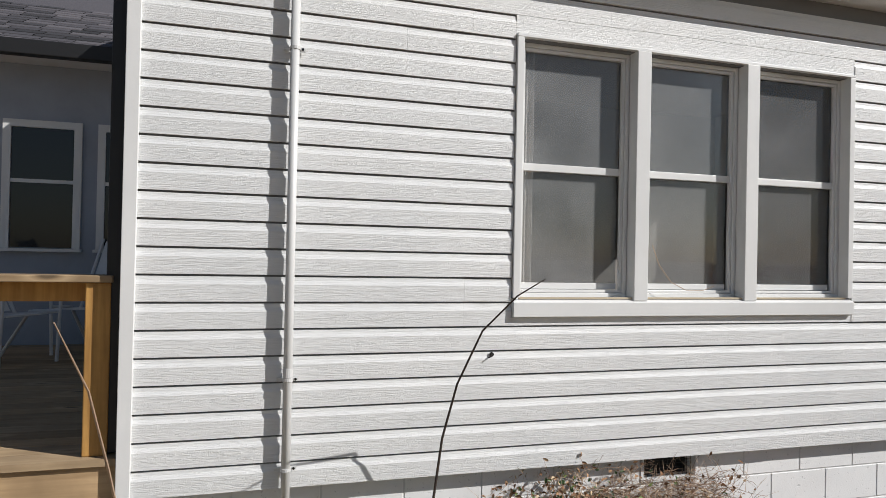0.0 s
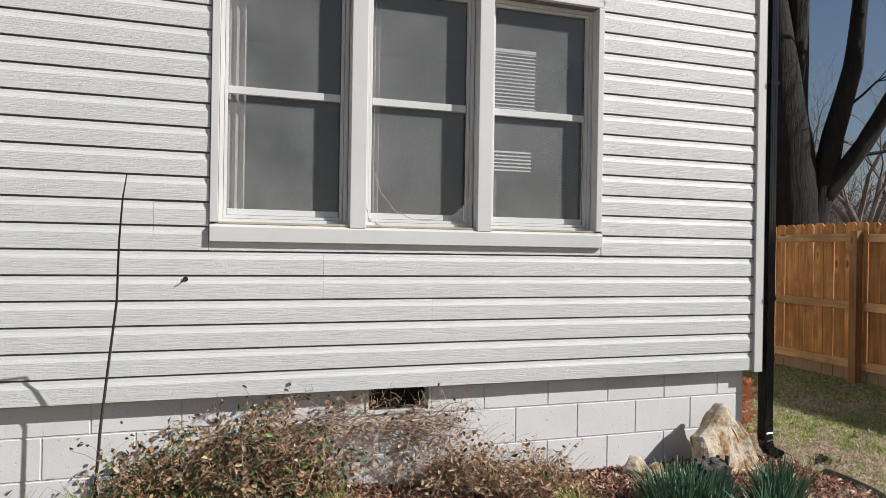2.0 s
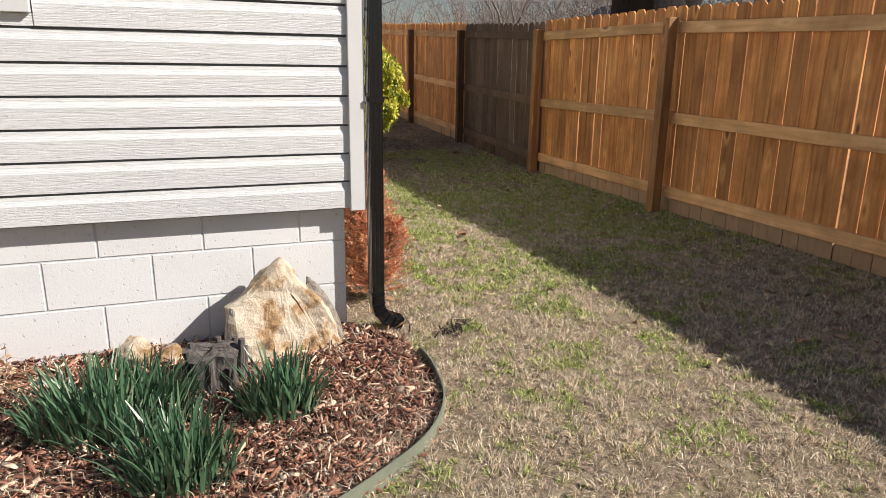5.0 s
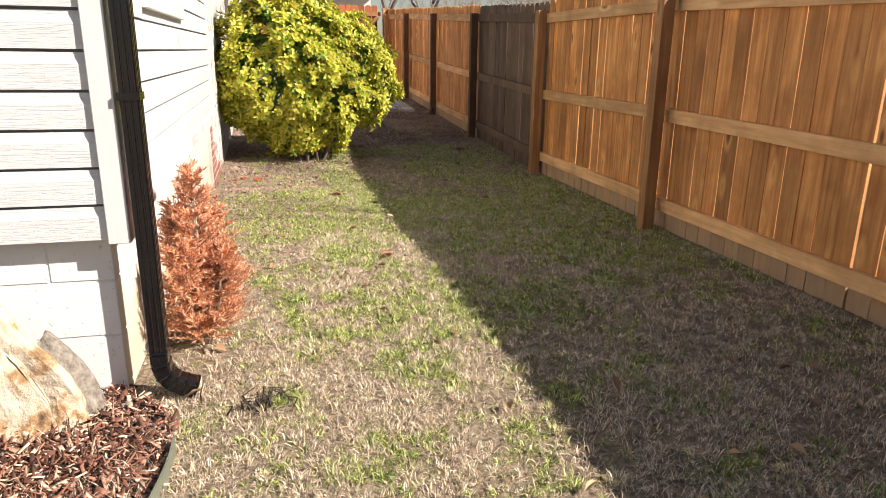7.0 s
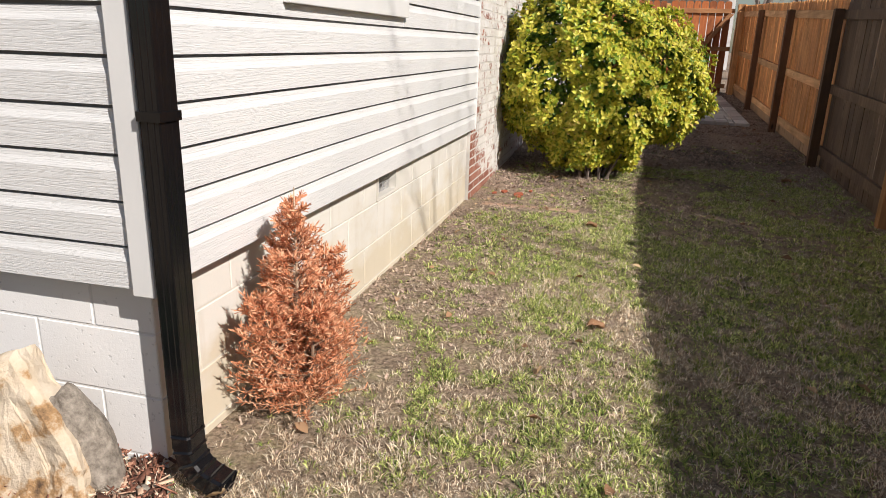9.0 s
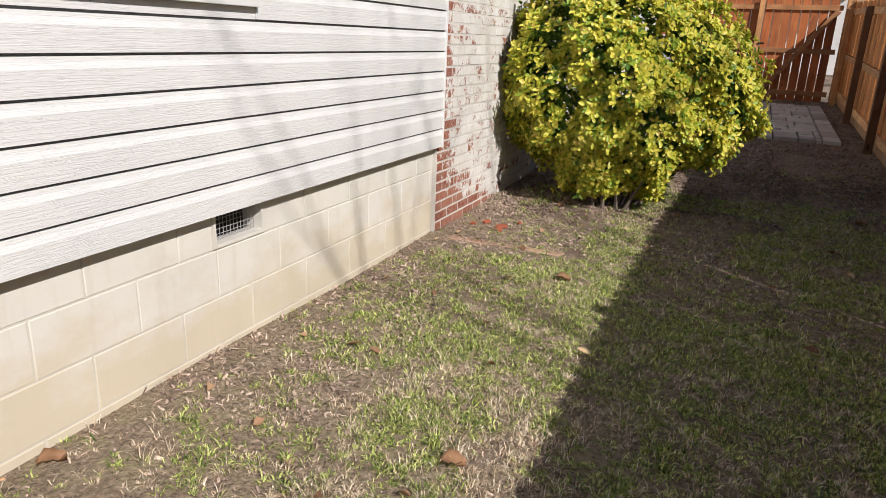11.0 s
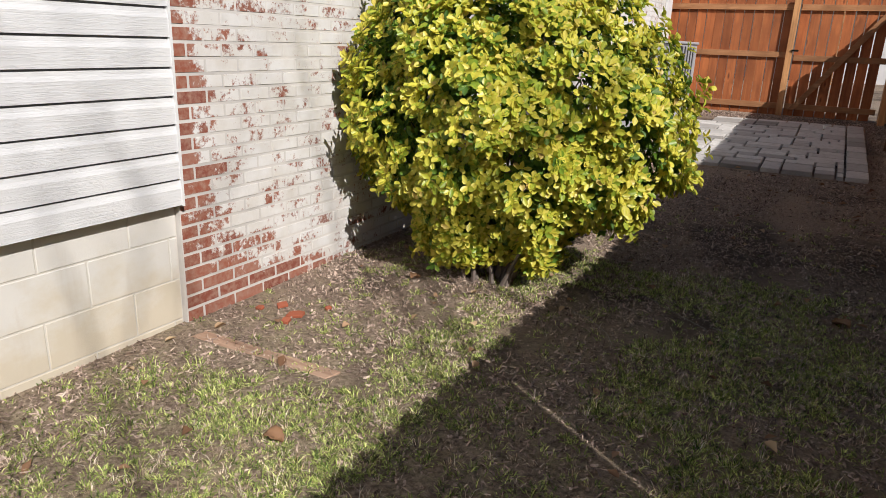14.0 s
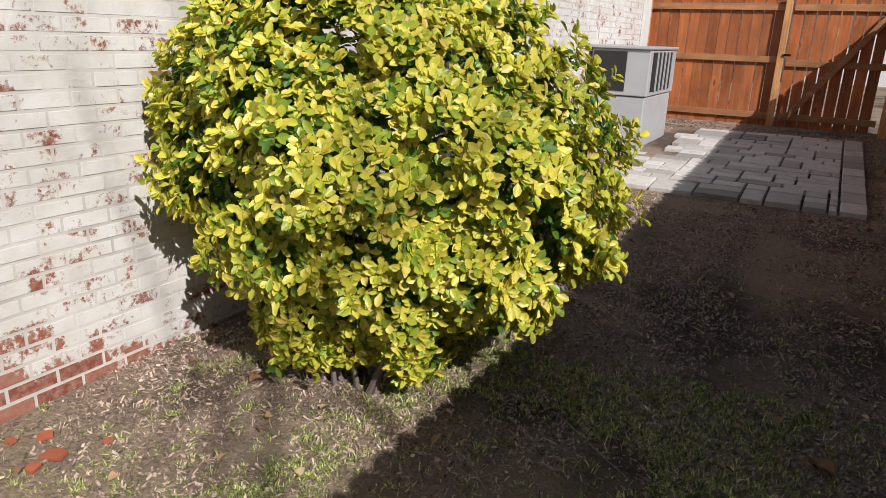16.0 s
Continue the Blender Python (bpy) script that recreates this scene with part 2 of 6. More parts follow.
red_clay = paint("red_clay", (0.42, 0.12, 0.06), 0.85, 0.2, 0.4)
dry_tan = paint("dry_tan_leaf", (0.30, 0.16, 0.08), 0.7, 0.2, 0.3)
sapling_bark = paint("sapling_bark", (0.055, 0.04, 0.032), 0.8, 0.2, 0.4)
twine = material("pale_twine", (0.34, 0.33, 0.28), 0.8)
edging_green = paint("green_steel_edging", (0.22, 0.24, 0.18), 0.5, 0.25, 0.3)


def strand(name, stops, rough=0.6, translucent=0.0, patch=0.0):
    """Small plant pieces, each island with its own tint."""
    m = material(name, stops[0][1], rough)
    c = ramp(m, island_random(m), stops)
    if patch:
        n = ramp(m, noise_of(m, place_of(m), 38, 3, 0.7), [(0.36, 1 - patch), (0.5, 1.0), (0.66, 1 + patch * 0.5)])
        c = mixed(m, 1.0, c, n, "MULTIPLY")
    finish(m, c)
    if translucent:
        out = m.node_tree.nodes["Material Output"]
        tr = m.node_tree.nodes.new("ShaderNodeBsdfTranslucent")
        mx = m.node_tree.nodes.new("ShaderNodeMixShader")
        mx.inputs[0].default_value = translucent
        wire(m, c, tr.inputs[0])
        wire(m, m.node_tree.nodes["Principled BSDF"].outputs[0], mx.inputs[1])
        wire(m, tr.outputs[0], mx.inputs[2])
        wire(m, mx.outputs[0], out.inputs[0])
    return m


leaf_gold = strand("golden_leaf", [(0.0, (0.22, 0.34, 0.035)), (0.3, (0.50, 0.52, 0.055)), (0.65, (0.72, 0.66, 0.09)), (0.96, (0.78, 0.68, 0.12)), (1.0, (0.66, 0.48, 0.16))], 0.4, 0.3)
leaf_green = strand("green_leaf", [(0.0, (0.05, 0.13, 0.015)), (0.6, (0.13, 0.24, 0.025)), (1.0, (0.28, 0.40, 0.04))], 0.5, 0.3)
grass_green = strand("green_grass", [(0.0, (0.08, 0.15, 0.03)), (0.5, (0.44, 0.52, 0.14)), (1.0, (0.84, 0.86, 0.38))], 0.7, 0.4, 0.62)
grass_straw = strand("dormant_grass", [(0.0, (0.26, 0.18, 0.12)), (0.4, (0.76, 0.61, 0.44)), (1.0, (0.98, 0.90, 0.74))], 0.8, 0.35, 0.62)
daffodil_leaf = strand("daffodil_leaf", [(0.0, (0.025, 0.065, 0.035)), (0.6, (0.08, 0.16, 0.085)), (1.0, (0.26, 0.36, 0.22))], 0.38, 0.15)
mulch_chip = strand("mulch_chip", [(0.0, (0.07, 0.028, 0.018)), (0.4, (0.22, 0.09, 0.055)), (0.72, (0.42, 0.20, 0.13)), (0.88, (0.62, 0.44, 0.31)), (1.0, (0.84, 0.68, 0.50))], 0.85, 0.0, 0.45)
litter = strand("leaf_litter", [(0.0, (0.12, 0.08, 0.06)), (0.5, (0.46, 0.34, 0.27)), (0.92, (0.54, 0.42, 0.33)), (1.0, (0.66, 0.54, 0.44))], 0.85, 0.0, 0.5)
dead_needle = strand("dead_needles", [(0.0, (0.42, 0.15, 0.07)), (0.5, (0.84, 0.38, 0.20)), (1.0, (0.98, 0.64, 0.42))], 0.8, 0.2)
dead_leaf = strand("dry_leaf", [(0.0, (0.18, 0.09, 0.045)), (0.5, (0.42, 0.25, 0.14)), (1.0, (0.66, 0.50, 0.30))], 0.8, 0.2)
twig_brown = strand("dry_twig", [(0.0, (0.14, 0.085, 0.06)), (0.5, (0.36, 0.25, 0.17)), (1.0, (0.66, 0.52, 0.38))], 0.85)
liriope = strand("yellowed_liriope", [(0.0, (0.14, 0.20, 0.04)), (0.5, (0.36, 0.37, 0.10)), (1.0, (0.60, 0.52, 0.24))], 0.6, 0.2)

soil = material("soil_and_thatch", (0.2, 0.15, 0.1), 0.95)
s1 = noise_of(soil, place_of(soil), 1.1, 5, 0.6)
s2 = noise_of(soil, place_of(soil), 45, 5, 0.7)
s3 = noise_of(soil, place_of(soil), 7, 4, 0.6)
c = ramp(soil, s2, [(0.34, (0.09, 0.062, 0.043)), (0.50, (0.29, 0.215, 0.15)), (0.68, (0.50, 0.39, 0.29))])
c = mixed(soil, ramp(soil, s3, [(0.45, 0.0), (0.7, 0.5)]), c, (0.40, 0.36, 0.19))
sy = soil.node_tree.nodes.new("ShaderNodeSeparateXYZ")
wire(soil, place_of(soil), sy.inputs[0])
damp = ramp(soil, noise_of(soil, place_of(soil), 0.9, 4, 0.55), [(0.50, 0.0), (0.62, 0.9)])
behind = ramp(soil, sums(soil, "MULTIPLY", sums(soil, "SUBTRACT", sy.outputs[1], 5.0), 0.2), [(0.45, 0.0), (0.75, 1.0)])
c = mixed(soil, sums(soil, "MULTIPLY", behind, 0.6), c, (0.33, 0.245, 0.185))
c = mixed(soil, sums(soil, "MULTIPLY", damp, behind), c, (0.075, 0.052, 0.036))
finish(soil, mixed(soil, ramp(soil, s1, [(0.5, 0.0), (0.8, 0.5)]), c, (0.30, 0.23, 0.165)), s2, 1.0, 0.03)

glass = bpy.data.materials.new("dust_and_glare_glass")
glass.use_nodes = True
gt = glass.node_tree
gt.nodes.clear()
g_out, g_tr, g_gl, g_df = (gt.nodes.new("ShaderNode" + k) for k in ("OutputMaterial", "BsdfTransparent", "BsdfGlossy", "BsdfDiffuse"))
g_gl.inputs["Roughness"].default_value = 0.03
g_df.inputs["Color"].default_value = (0.45, 0.45, 0.45, 1)
g_tr.inputs["Color"].default_value = (0.8, 0.82, 0.82, 1)
g_fr = gt.nodes.new("ShaderNodeFresnel")
g_fr.inputs[0].default_value = 1.5
g_m1, g_m2 = gt.nodes.new("ShaderNodeMixShader"), gt.nodes.new("ShaderNodeMixShader")
# grey diffuse share: screen dust, plus the haze of reflected light painted in
g_ramp = ramp(glass, noise_of(glass, place_of(glass), 3, 4, 0.6), [(0.3, 0.15), (0.8, 0.30)])
gt.links.new(g_ramp, g_m1.inputs[0])
gt.links.new(g_tr.outputs[0], g_m1.inputs[1])
gt.links.new(g_df.outputs[0], g_m1.inputs[2])
gt.links.new(g_fr.outputs[0], g_m2.inputs[0])
gt.links.new(g_m1.outputs[0], g_m2.inputs[1])
gt.links.new(g_gl.outputs[0], g_m2.inputs[2])
gt.links.new(g_m2.outputs[0], g_out.inputs[0])

dark_glass = material("dark_window_glass", (0.02, 0.022, 0.025), 0.04)
# white wall paint turned blue-grey: the porch shade is put into the colour
shade_paint = paint("shade_toned_white_paint", (0.34, 0.37, 0.43), 0.7, 0.1, 0.3)
# wall backing coloured dark so the slots between laps read as shadow lines
lap_shadow = material("lap_shadow_grey", (0.17, 0.17, 0.175), 0.9)
vine_leaf = strand("vine_dry_leaf", [(0.0, (0.08, 0.04, 0.02)), (0.5, (0.27, 0.14, 0.07)), (0.85, (0.46, 0.30, 0.17)), (1.0, (0.66, 0.52, 0.34))], 0.8, 0.15)
vine_green = strand("vine_green_leaf", [(0.0, (0.02, 0.05, 0.015)), (0.7, (0.07, 0.13, 0.035)), (1.0, (0.20, 0.28, 0.08))], 0.5, 0.15)


# ---- building blocks ----
def gz(x, y):
    """Height of the ground: level lawn that climbs gently to the back, a little higher in the bed at the house."""
    rise = 0.045 * (math.log1p(math.exp(min(30.0, (y - 8.3) * 2))) / 2)
    bed = 0.10 * max(0.0, min(1.0, (3.4 - x) / 2.5)) * max(0.0, min(1.0, (y - 2.0) / 1.2)) if y < 3.7 else 0.0
    lump = 0.012 * noise.noise(Vector((x * 0.9, y * 0.9, 0))) + 0.004 * noise.noise(Vector((x * 4, y * 4, 3)))
    return rise * (1 if y < 30 else 30 / y) + bed + lump


class Build:
    """Collects corners and faces in world places."""

    def __init__(self):
        self.v, self.f = [], []

    def poly(self, verts, faces):
        n = len(self.v)
        self.v += [tuple(p) for p in verts]
        self.f += [tuple(i + n for i in q) for q in faces]
        return self

    def box(self, a, b):
        (x0, y0, z0), (x1, y1, z1) = a, b
        return self.poly([(x0, y0, z0), (x1, y0, z0), (x1, y1, z0), (x0, y1, z0), (x0, y0, z1), (x1, y0, z1), (x1, y1, z1), (x0, y1, z1)],
                         [(0, 3, 2, 1), (4, 5, 6, 7), (0, 1, 5, 4), (1, 2, 6, 5), (2, 3, 7, 6), (3, 0, 4, 7)])

    def prism(self, outline, way, lift):
        """An outline of 3D points, pushed along the vector `way`."""
        n = len(outline)
        a = [Vector(p) for p in outline]
        b = [p + Vector(way) for p in a]
        return self.poly(a + b, [tuple(range(n))[::-1], tuple(range(n, 2 * n))] + [(i, (i + 1) % n, n + (i + 1) % n, n + i) for i in range(n)])

    def tube(self, pts, radii, sides=6, cap=True):
        pts = [Vector(p) for p in pts]
        base = len(self.v)
        last = None
        for i, p in enumerate(pts):
            d = (pts[min(i + 1, len(pts) - 1)] - pts[max(i - 1, 0)]).normalized()
            ref = last if last is not None and abs(last.dot(d)) < 0.95 else (Vector((1, 0, 0)) if abs(d.x) < 0.8 else Vector((0, 1, 0)))
            u = (ref - d * ref.dot(d)).normalized()
            w = d.cross(u)
            last = u
            r = radii[i] if isinstance(radii, (list, tuple)) else radii
            for k in range(sides):
                a = 2 * math.pi * k / sides
                self.v.append(tuple(p + (u * math.cos(a) + w * math.sin(a)) * r))
        for i in range(len(pts) - 1):
            for k in range(sides):
                a, b = base + i * sides + k, base + i * sides + (k + 1) % sides
                self.f.append((a, b, b + sides, a + sides))
        if cap:
            self.f.append(tuple(base + k for k in range(sides))[::-1])
            self.f.append(tuple(base + (len(pts) - 1) * sides + k for k in range(sides)))
        return self


def place(ob):
    p = Vector(ob.location)
    while ob.parent:
        ob = ob.parent
        p += ob.location
    return p


def thing(name, at, label="", category="", group="", kind=""):
    e = new(name)
    e.empty_display_size = 0.1
    e.location = at
    return tagged(e, label, category, group, kind)


def fix(mesh, smooth=False):
    bm = bmesh.new()
    bm.from_mesh(mesh)
    bmesh.ops.recalc_face_normals(bm, faces=bm.faces)
    bm.to_mesh(mesh)
    bm.free()
    if smooth:
        mesh.polygons.foreach_set("use_smooth", [True] * len(mesh.polygons))


def part(name, build, mat, parent=None, label="", smooth=False, bevel=0.0, category="", kind="", group=""):
    """One mesh object, under a thing or a part, from corners in world places."""
    off = place(parent) if parent else Vector((0, 0, 0))
    mesh = bpy.data.meshes.new(name)
    mesh.from_pydata([tuple(Vector(p) - off) for p in build.v], [], build.f)
    fix(mesh, smooth)
    mesh.materials.append(mat)
    ob = new(name, mesh)
    if parent:
        ob.parent = parent
    if bevel:
        b = ob.modifiers.new("bevel", "BEVEL")
        b.width, b.segments, b.limit_method = bevel, 2, "ANGLE"
    return tagged(ob, label, category, group, kind)


def box_part(name, a, b, mat, parent=None, label="", bevel=0.0, **k):
    return part(name, Build().box(a, b), mat, parent, label, bevel=bevel, **k)


def piece(name, mesh, at, parent, rot=None):
    """A small piece that shares its mesh."""
    ob = new(name, mesh)
    ob.parent = parent
    ob.location = Vector(at) - place(parent)
    if rot:
        ob.rotation_euler = rot
    return ob


def mesh_of(name, build, mat):
    m = bpy.data.meshes.new(name)
    m.from_pydata(build.v, [], build.f)
    fix(m)
    m.materials.append(mat)
    return m


def array_part(name, verts, faces, mat, parent=None, label="", category="", kind="", smooth=False):
    """A mesh from number arrays: verts n x 3, faces m x 3 or m x 4."""
    off = np.array(place(parent)) if parent else np.zeros(3)
    m = bpy.data.meshes.new(name)
    verts = np.asarray(verts, dtype=np.float32) - off.astype(np.float32)
    faces = np.asarray(faces, dtype=np.int32)
    k = faces.shape[1]
    m.vertices.add(len(verts))
    m.vertices.foreach_set("co", verts.ravel())
    m.loops.add(faces.size)
    m.loops.foreach_set("vertex_index", faces.ravel())
    m.polygons.add(len(faces))
    m.polygons.foreach_set("loop_start", np.arange(0, faces.size, k, dtype=np.int32))
    m.update(calc_edges=True)
    m.validate()
    if smooth:
        m.polygons.foreach_set("use_smooth", [True] * len(m.polygons))
    m.materials.append(mat)
    ob = new(name, m)
    if parent:
        ob.parent = parent
    return tagged(ob, label, category, "", kind)


def lattice(seed):
    return np.random.default_rng(seed).random((64, 64))


def soft_noise(x, y, size, seed):
    """Smooth random field, 0 to 1, over arrays."""
    g = lattice(seed)
    u, v = np.asarray(x) / size, np.asarray(y) / size
    i, j = np.floor(u).astype(int), np.floor(v).astype(int)
    a, b = u - i, v - j
    a, b = a * a * (3 - 2 * a), b * b * (3 - 2 * b)
    q = lambda p, r: g[p % 64, r % 64]
    return (q(i, j) * (1 - a) + q(i + 1, j) * a) * (1 - b) + (q(i, j + 1) * (1 - a) + q(i + 1, j + 1) * a) * b


def ground_at(x, y):
    """gz for arrays, read off a fine table."""
    u, v = (np.asarray(x) - GX0) / GS, (np.asarray(y) - GY0) / GS
    i, j = np.clip(np.floor(u).astype(int), 0, GRID.shape[0] - 2), np.clip(np.floor(v).astype(int), 0, GRID.shape[1] - 2)
    a, b = np.clip(u - i, 0, 1), np.clip(v - j, 0, 1)
    return (GRID[i, j] * (1 - a) + GRID[i + 1, j] * a) * (1 - b) + (GRID[i, j + 1] * (1 - a) + GRID[i + 1, j + 1] * a) * b


GX0, GY0, GS = -4.0, -3.0, 0.12
GRID = np.array([[gz(GX0 + GS * i, GY0 + GS * j) for j in range(185)] for i in range(108)])

# ---- ground ----
def ground_sheet():
    xs = [-400, -120, -40, -15, -7] + [GX0 + 0.15 * i for i in range(86)] + [11, 14, 20, 40, 120, 400]
    ys = [-400, -100, -30, -10, -5] + [GY0 + 0.15 * i for i in range(147)] + [22, 26, 32, 45, 80, 150, 400]
    nx, ny = len(xs), len(ys)
    v = [(x, y, gz(x, y)) for x in xs for y in ys]
    f = [(i * ny + j, (i + 1) * ny + j, (i + 1) * ny + j + 1, i * ny + j + 1) for i in range(nx - 1) for j in range(ny - 1)]
    b = Build()
    b.v, b.f = v, f
    return part("ground", b, soil, smooth=True, category="ground", kind="structure", label="bare brown soil with thatch under a thin winter lawn")


ground = ground_sheet()

# ---- house: front and side walls in lap siding over painted block ----
FY, SX, FND_Y, FND_X = 3.49, 5.065, 3.555, 5.005
LAP, BASE = 0.1262, 0.627
XL, YB = -0.28, 7.60
TOP = 3.36
WX0, WX1, WZ0, WZ1 = 1.545, 3.835, 1.43, 2.925
VY0, VY1 = 4.30, 5.67


def wall_with_hole(name, a, b, hole, mat, axis, parent=None, **k):
    """A thick wall from a to b with one opening through it. axis: 0 runs along x, 1 along y."""
    (x0, y0, z0), (x1, y1, z1) = a, b
    h0, h1, hz0, hz1 = hole
    bl = Build()
    if axis == 0:
        bl.box((x0, y0, z0), (h0, y1, z1)).box((h1, y0, z0), (x1, y1, z1))
        bl.box((h0, y0, z0), (h1, y1, hz0)).box((h0, y0, hz1), (h1, y1, z1))
    else:
        bl.box((x0, y0, z0), (x1, h0, z1)).box((x0, h1, z0), (x1, y1, z1))
        bl.box((x0, h0, z0), (x1, h1, hz0)).box((x0, h0, hz1), (x1, h1, z1))
    return part(name, bl, mat, parent, **k)


wall_front = wall_with_hole("wall_front", (XL - 0.05, FY + 0.012, BASE + 0.02), (SX - 0.015, FY + 0.15, TOP), (WX0 + 0.03, WX1 - 0.03, WZ0 + 0.02, WZ1 - 0.02), lap_shadow, 0, kind="structure", category="wall", label="white lap-sided house wall with a triple window")
wall_side = wall_with_hole("wall_side", (SX - 0.15, FY + 0.152, BASE + 0.02), (SX - 0.012, YB, TOP), (VY0 + 0.03, VY1 - 0.03, WZ0 + 0.02, WZ1 - 0.02), lap_shadow, 1, kind="structure", category="wall", label="white lap-sided side wall above tan-stained block")


def lap_outline(along, out, z, start, end):
    """Dutch-lap profile: hollow top, flat face, open drip edge."""
    prof = [(-0.014, 0.0), (-0.018, 0.0005), (-0.019, 0.080), (-0.012, 0.100), (-0.010, 0.1165), (0.006, 0.1165), (0.006, 0.002)]
    if along == 0:
        return [(start, out + d + 0.012, z + h) for d, h in prof], (end - start, 0, 0)
    return [(out - d - 0.012, start, z + h) for d, h in prof], (0, end - start, 0)


def siding_run(parent, along, out, z, start, end, mat):
    o, w = lap_outline(along, out, z, start, end)
    part("siding_board", Build().prism(o, w, 0), mat, parent)


courses = 21
for k in range(courses):
    z = BASE + LAP * k
    seam = {5: 2.131, 4: 2.131, 3: 2.753, 2: 2.753, 1: 3.353, 0: 3.353, 7: 1.279, 6: 1.279, 16: 0.95, 17: 0.95, 19: 1.30, 18: 1.30}.get(k)
    spans = [(XL, SX - 0.045)]
    if z + LAP > WZ0 + 0.02 and z < WZ1 - 0.01:
        spans = [(XL, WX0 - 0.004), (WX1 + 0.006, SX - 0.045)]
    for s, e in spans:
        if seam and s < seam < e:
            siding_run(wall_front, 0, FY, z, s, seam, vinyl_x)
            siding_run(wall_front, 0, FY + 0.0022, z, seam + 0.0015, e, vinyl_x)
        else:
            siding_run(wall_front, 0, FY, z, s, e, vinyl_x)
    spans = [(FY + 0.045, YB - 0.01)]
    if z + LAP > WZ0 + 0.02 and z < WZ1 - 0.01:
        spans = [(FY + 0.045, VY0 - 0.004), (VY1 + 0.004, YB - 0.01)]
    for s, e in spans:
        siding_run(wall_side, 1, SX, z, s, e, vinyl_y)

for name, a, b in (("siding_strip", WZ0 - 0.046, WZ0 - 0.001), ("siding_strip", WZ1 + 0.001, BASE + LAP * 19 - 0.001)):
    part(name, Build().box((WX0 - 0.002, FY - 0.003, a), (WX1 + 0.004, FY + 0.0105, b)), vinyl_x, wall_front)
    part(name, Build().box((SX - 0.0135, VY0 - 0.002, a), (SX + 0.002, VY1 + 0.002, b)), vinyl_y, wall_side)

corner_trim = tagged(part("corner_board", Build().box((SX - 0.05, FY - 0.022, BASE - 0.012), (SX + 0.022, FY + 0.0, TOP)).box((SX, FY + 0.0, BASE - 0.012), (SX + 0.022, FY + 0.060, TOP)).box((SX - 0.012, FY + 0.0, BASE - 0.012), (SX - 0.001, FY + 0.155, TOP)), white_trim, label="white vinyl corner board", bevel=0.003), category="trim", kind="structure")
tagged(part("corner_board", Build().box((XL - 0.055, FY - 0.022, BASE - 0.25), (XL + 0.005, FY + 0.0, TOP)).box((XL - 0.055, FY, BASE - 0.25), (XL - 0.035, FY + 0.15, TOP)), white_trim, label="white vinyl corner board", bevel=0.003), category="trim", kind="structure")
tagged(part("side_wall_edge_trim", Build().box((SX - 0.01, YB - 0.012, BASE - 0.005), (SX + 0.012, YB - 0.001, TOP)), white_trim, label="thin white siding channel beside the brick"), category="trim", kind="structure")
wall_porch = tagged(part("wall_porch_side", Build().box((XL - 0.035, FY + 0.152, 0.1), (XL + 0.08, YB, TOP)), white_trim, label="white side wall along the deck"), category="wall", kind="structure")
# added black strip that stands in for the shade under the siding edge
tagged(part("siding_edge_shade", Build().box((XL, FY + 0.016, BASE + 0.004), (SX - 0.05, FY + 0.13, BASE + 0.018)).box((SX - 0.14, FY + 0.14, BASE + 0.004), (SX - 0.014, YB - 0.012, BASE + 0.018)), black_void, label="black strip painted as the shade under the siding edge"), category="trim", kind="structure")

# ---- foundation of painted block ----
fnd_front = tagged(part("foundation_front", Build().box((XL, FND_Y + 0.006, -0.3), (2.39, FND_Y + 0.15, BASE - 0.014)).box((2.39, FND_Y + 0.006, -0.3), (2.775, FND_Y + 0.15, 0.462)).box((2.775, FND_Y + 0.006, -0.3), (FND_X - 0.006, FND_Y + 0.15, BASE - 0.014)), mortar_white, label="white-painted block foundation wall"), category="wall", kind="structure")
fnd_side = tagged(part("foundation_side", Build().box((FND_X - 0.15, FND_Y + 0.152, -0.3), (FND_X - 0.006, 5.42, BASE - 0.014)).box((FND_X - 0.15, 5.42, -0.3), (FND_X - 0.006, 5.75, 0.462)).box((FND_X - 0.15, 5.75, -0.3), (FND_X - 0.006, YB - 0.002, BASE - 0.014)), mortar_tan, label="block foundation wall with mud-stained paint"), category="wall", kind="structure")


def block_mesh(length, height, mat, axis):
    c, t = 0.003, 0.0035
    l, h = length / 2, height / 2
    b = Build()
    pts = []
    for u, w, d in ((l, h, 0), (l - c, h - c, t)):
        for a, e in ((-1, -1), (1, -1), (1, 1), (-1, 1)):
            pts.append((a * u, -d, e * w) if axis == 0 else (d, a * u, e * w))
    b.poly(pts, [(0, 1, 5, 4), (1, 2, 6, 5), (2, 3, 7, 6), (3, 0, 4, 7), (4, 5, 6, 7)])
    return mesh_of("block", b, mat)


CZ = [-0.175, 0.033, 0.245, 0.458, BASE - 0.012]
memo = {}


def block_at(parent, axis, s, e, z0, z1, mat):
    key = (axis, round(e - s, 3), round(z1 - z0, 3), mat.name)
    if key not in memo:
        memo[key] = block_mesh(e - s - 0.007, z1 - z0 - 0.007, mat, axis)
    m = ((s + e) / 2, (z0 + z1) / 2)
    piece("block", memo[key], (m[0], FND_Y + 0.0055, m[1]) if axis == 0 else (FND_X - 0.0055, m[0], m[1]), parent)


def block_course(parent, axis, first, last, shift, z0, z1, mat, skip=None):
    s = first
    edges = [first] + [shift + 0.421 * k for k in range(-12, 20) if first + 0.02 < shift + 0.421 * k < last - 0.02] + [last]
    for s, e in zip(edges, edges[1:]):
        if skip and s < skip[1] and e > skip[0]:
            for a, b in ((s, min(e, skip[0])), (max(s, skip[1]), e)):
                if b - a > 0.03:
                    block_at(parent, axis, a, b, z0, z1, mat)
        else:
            block_at(parent, axis, s, e, z0, z1, mat)


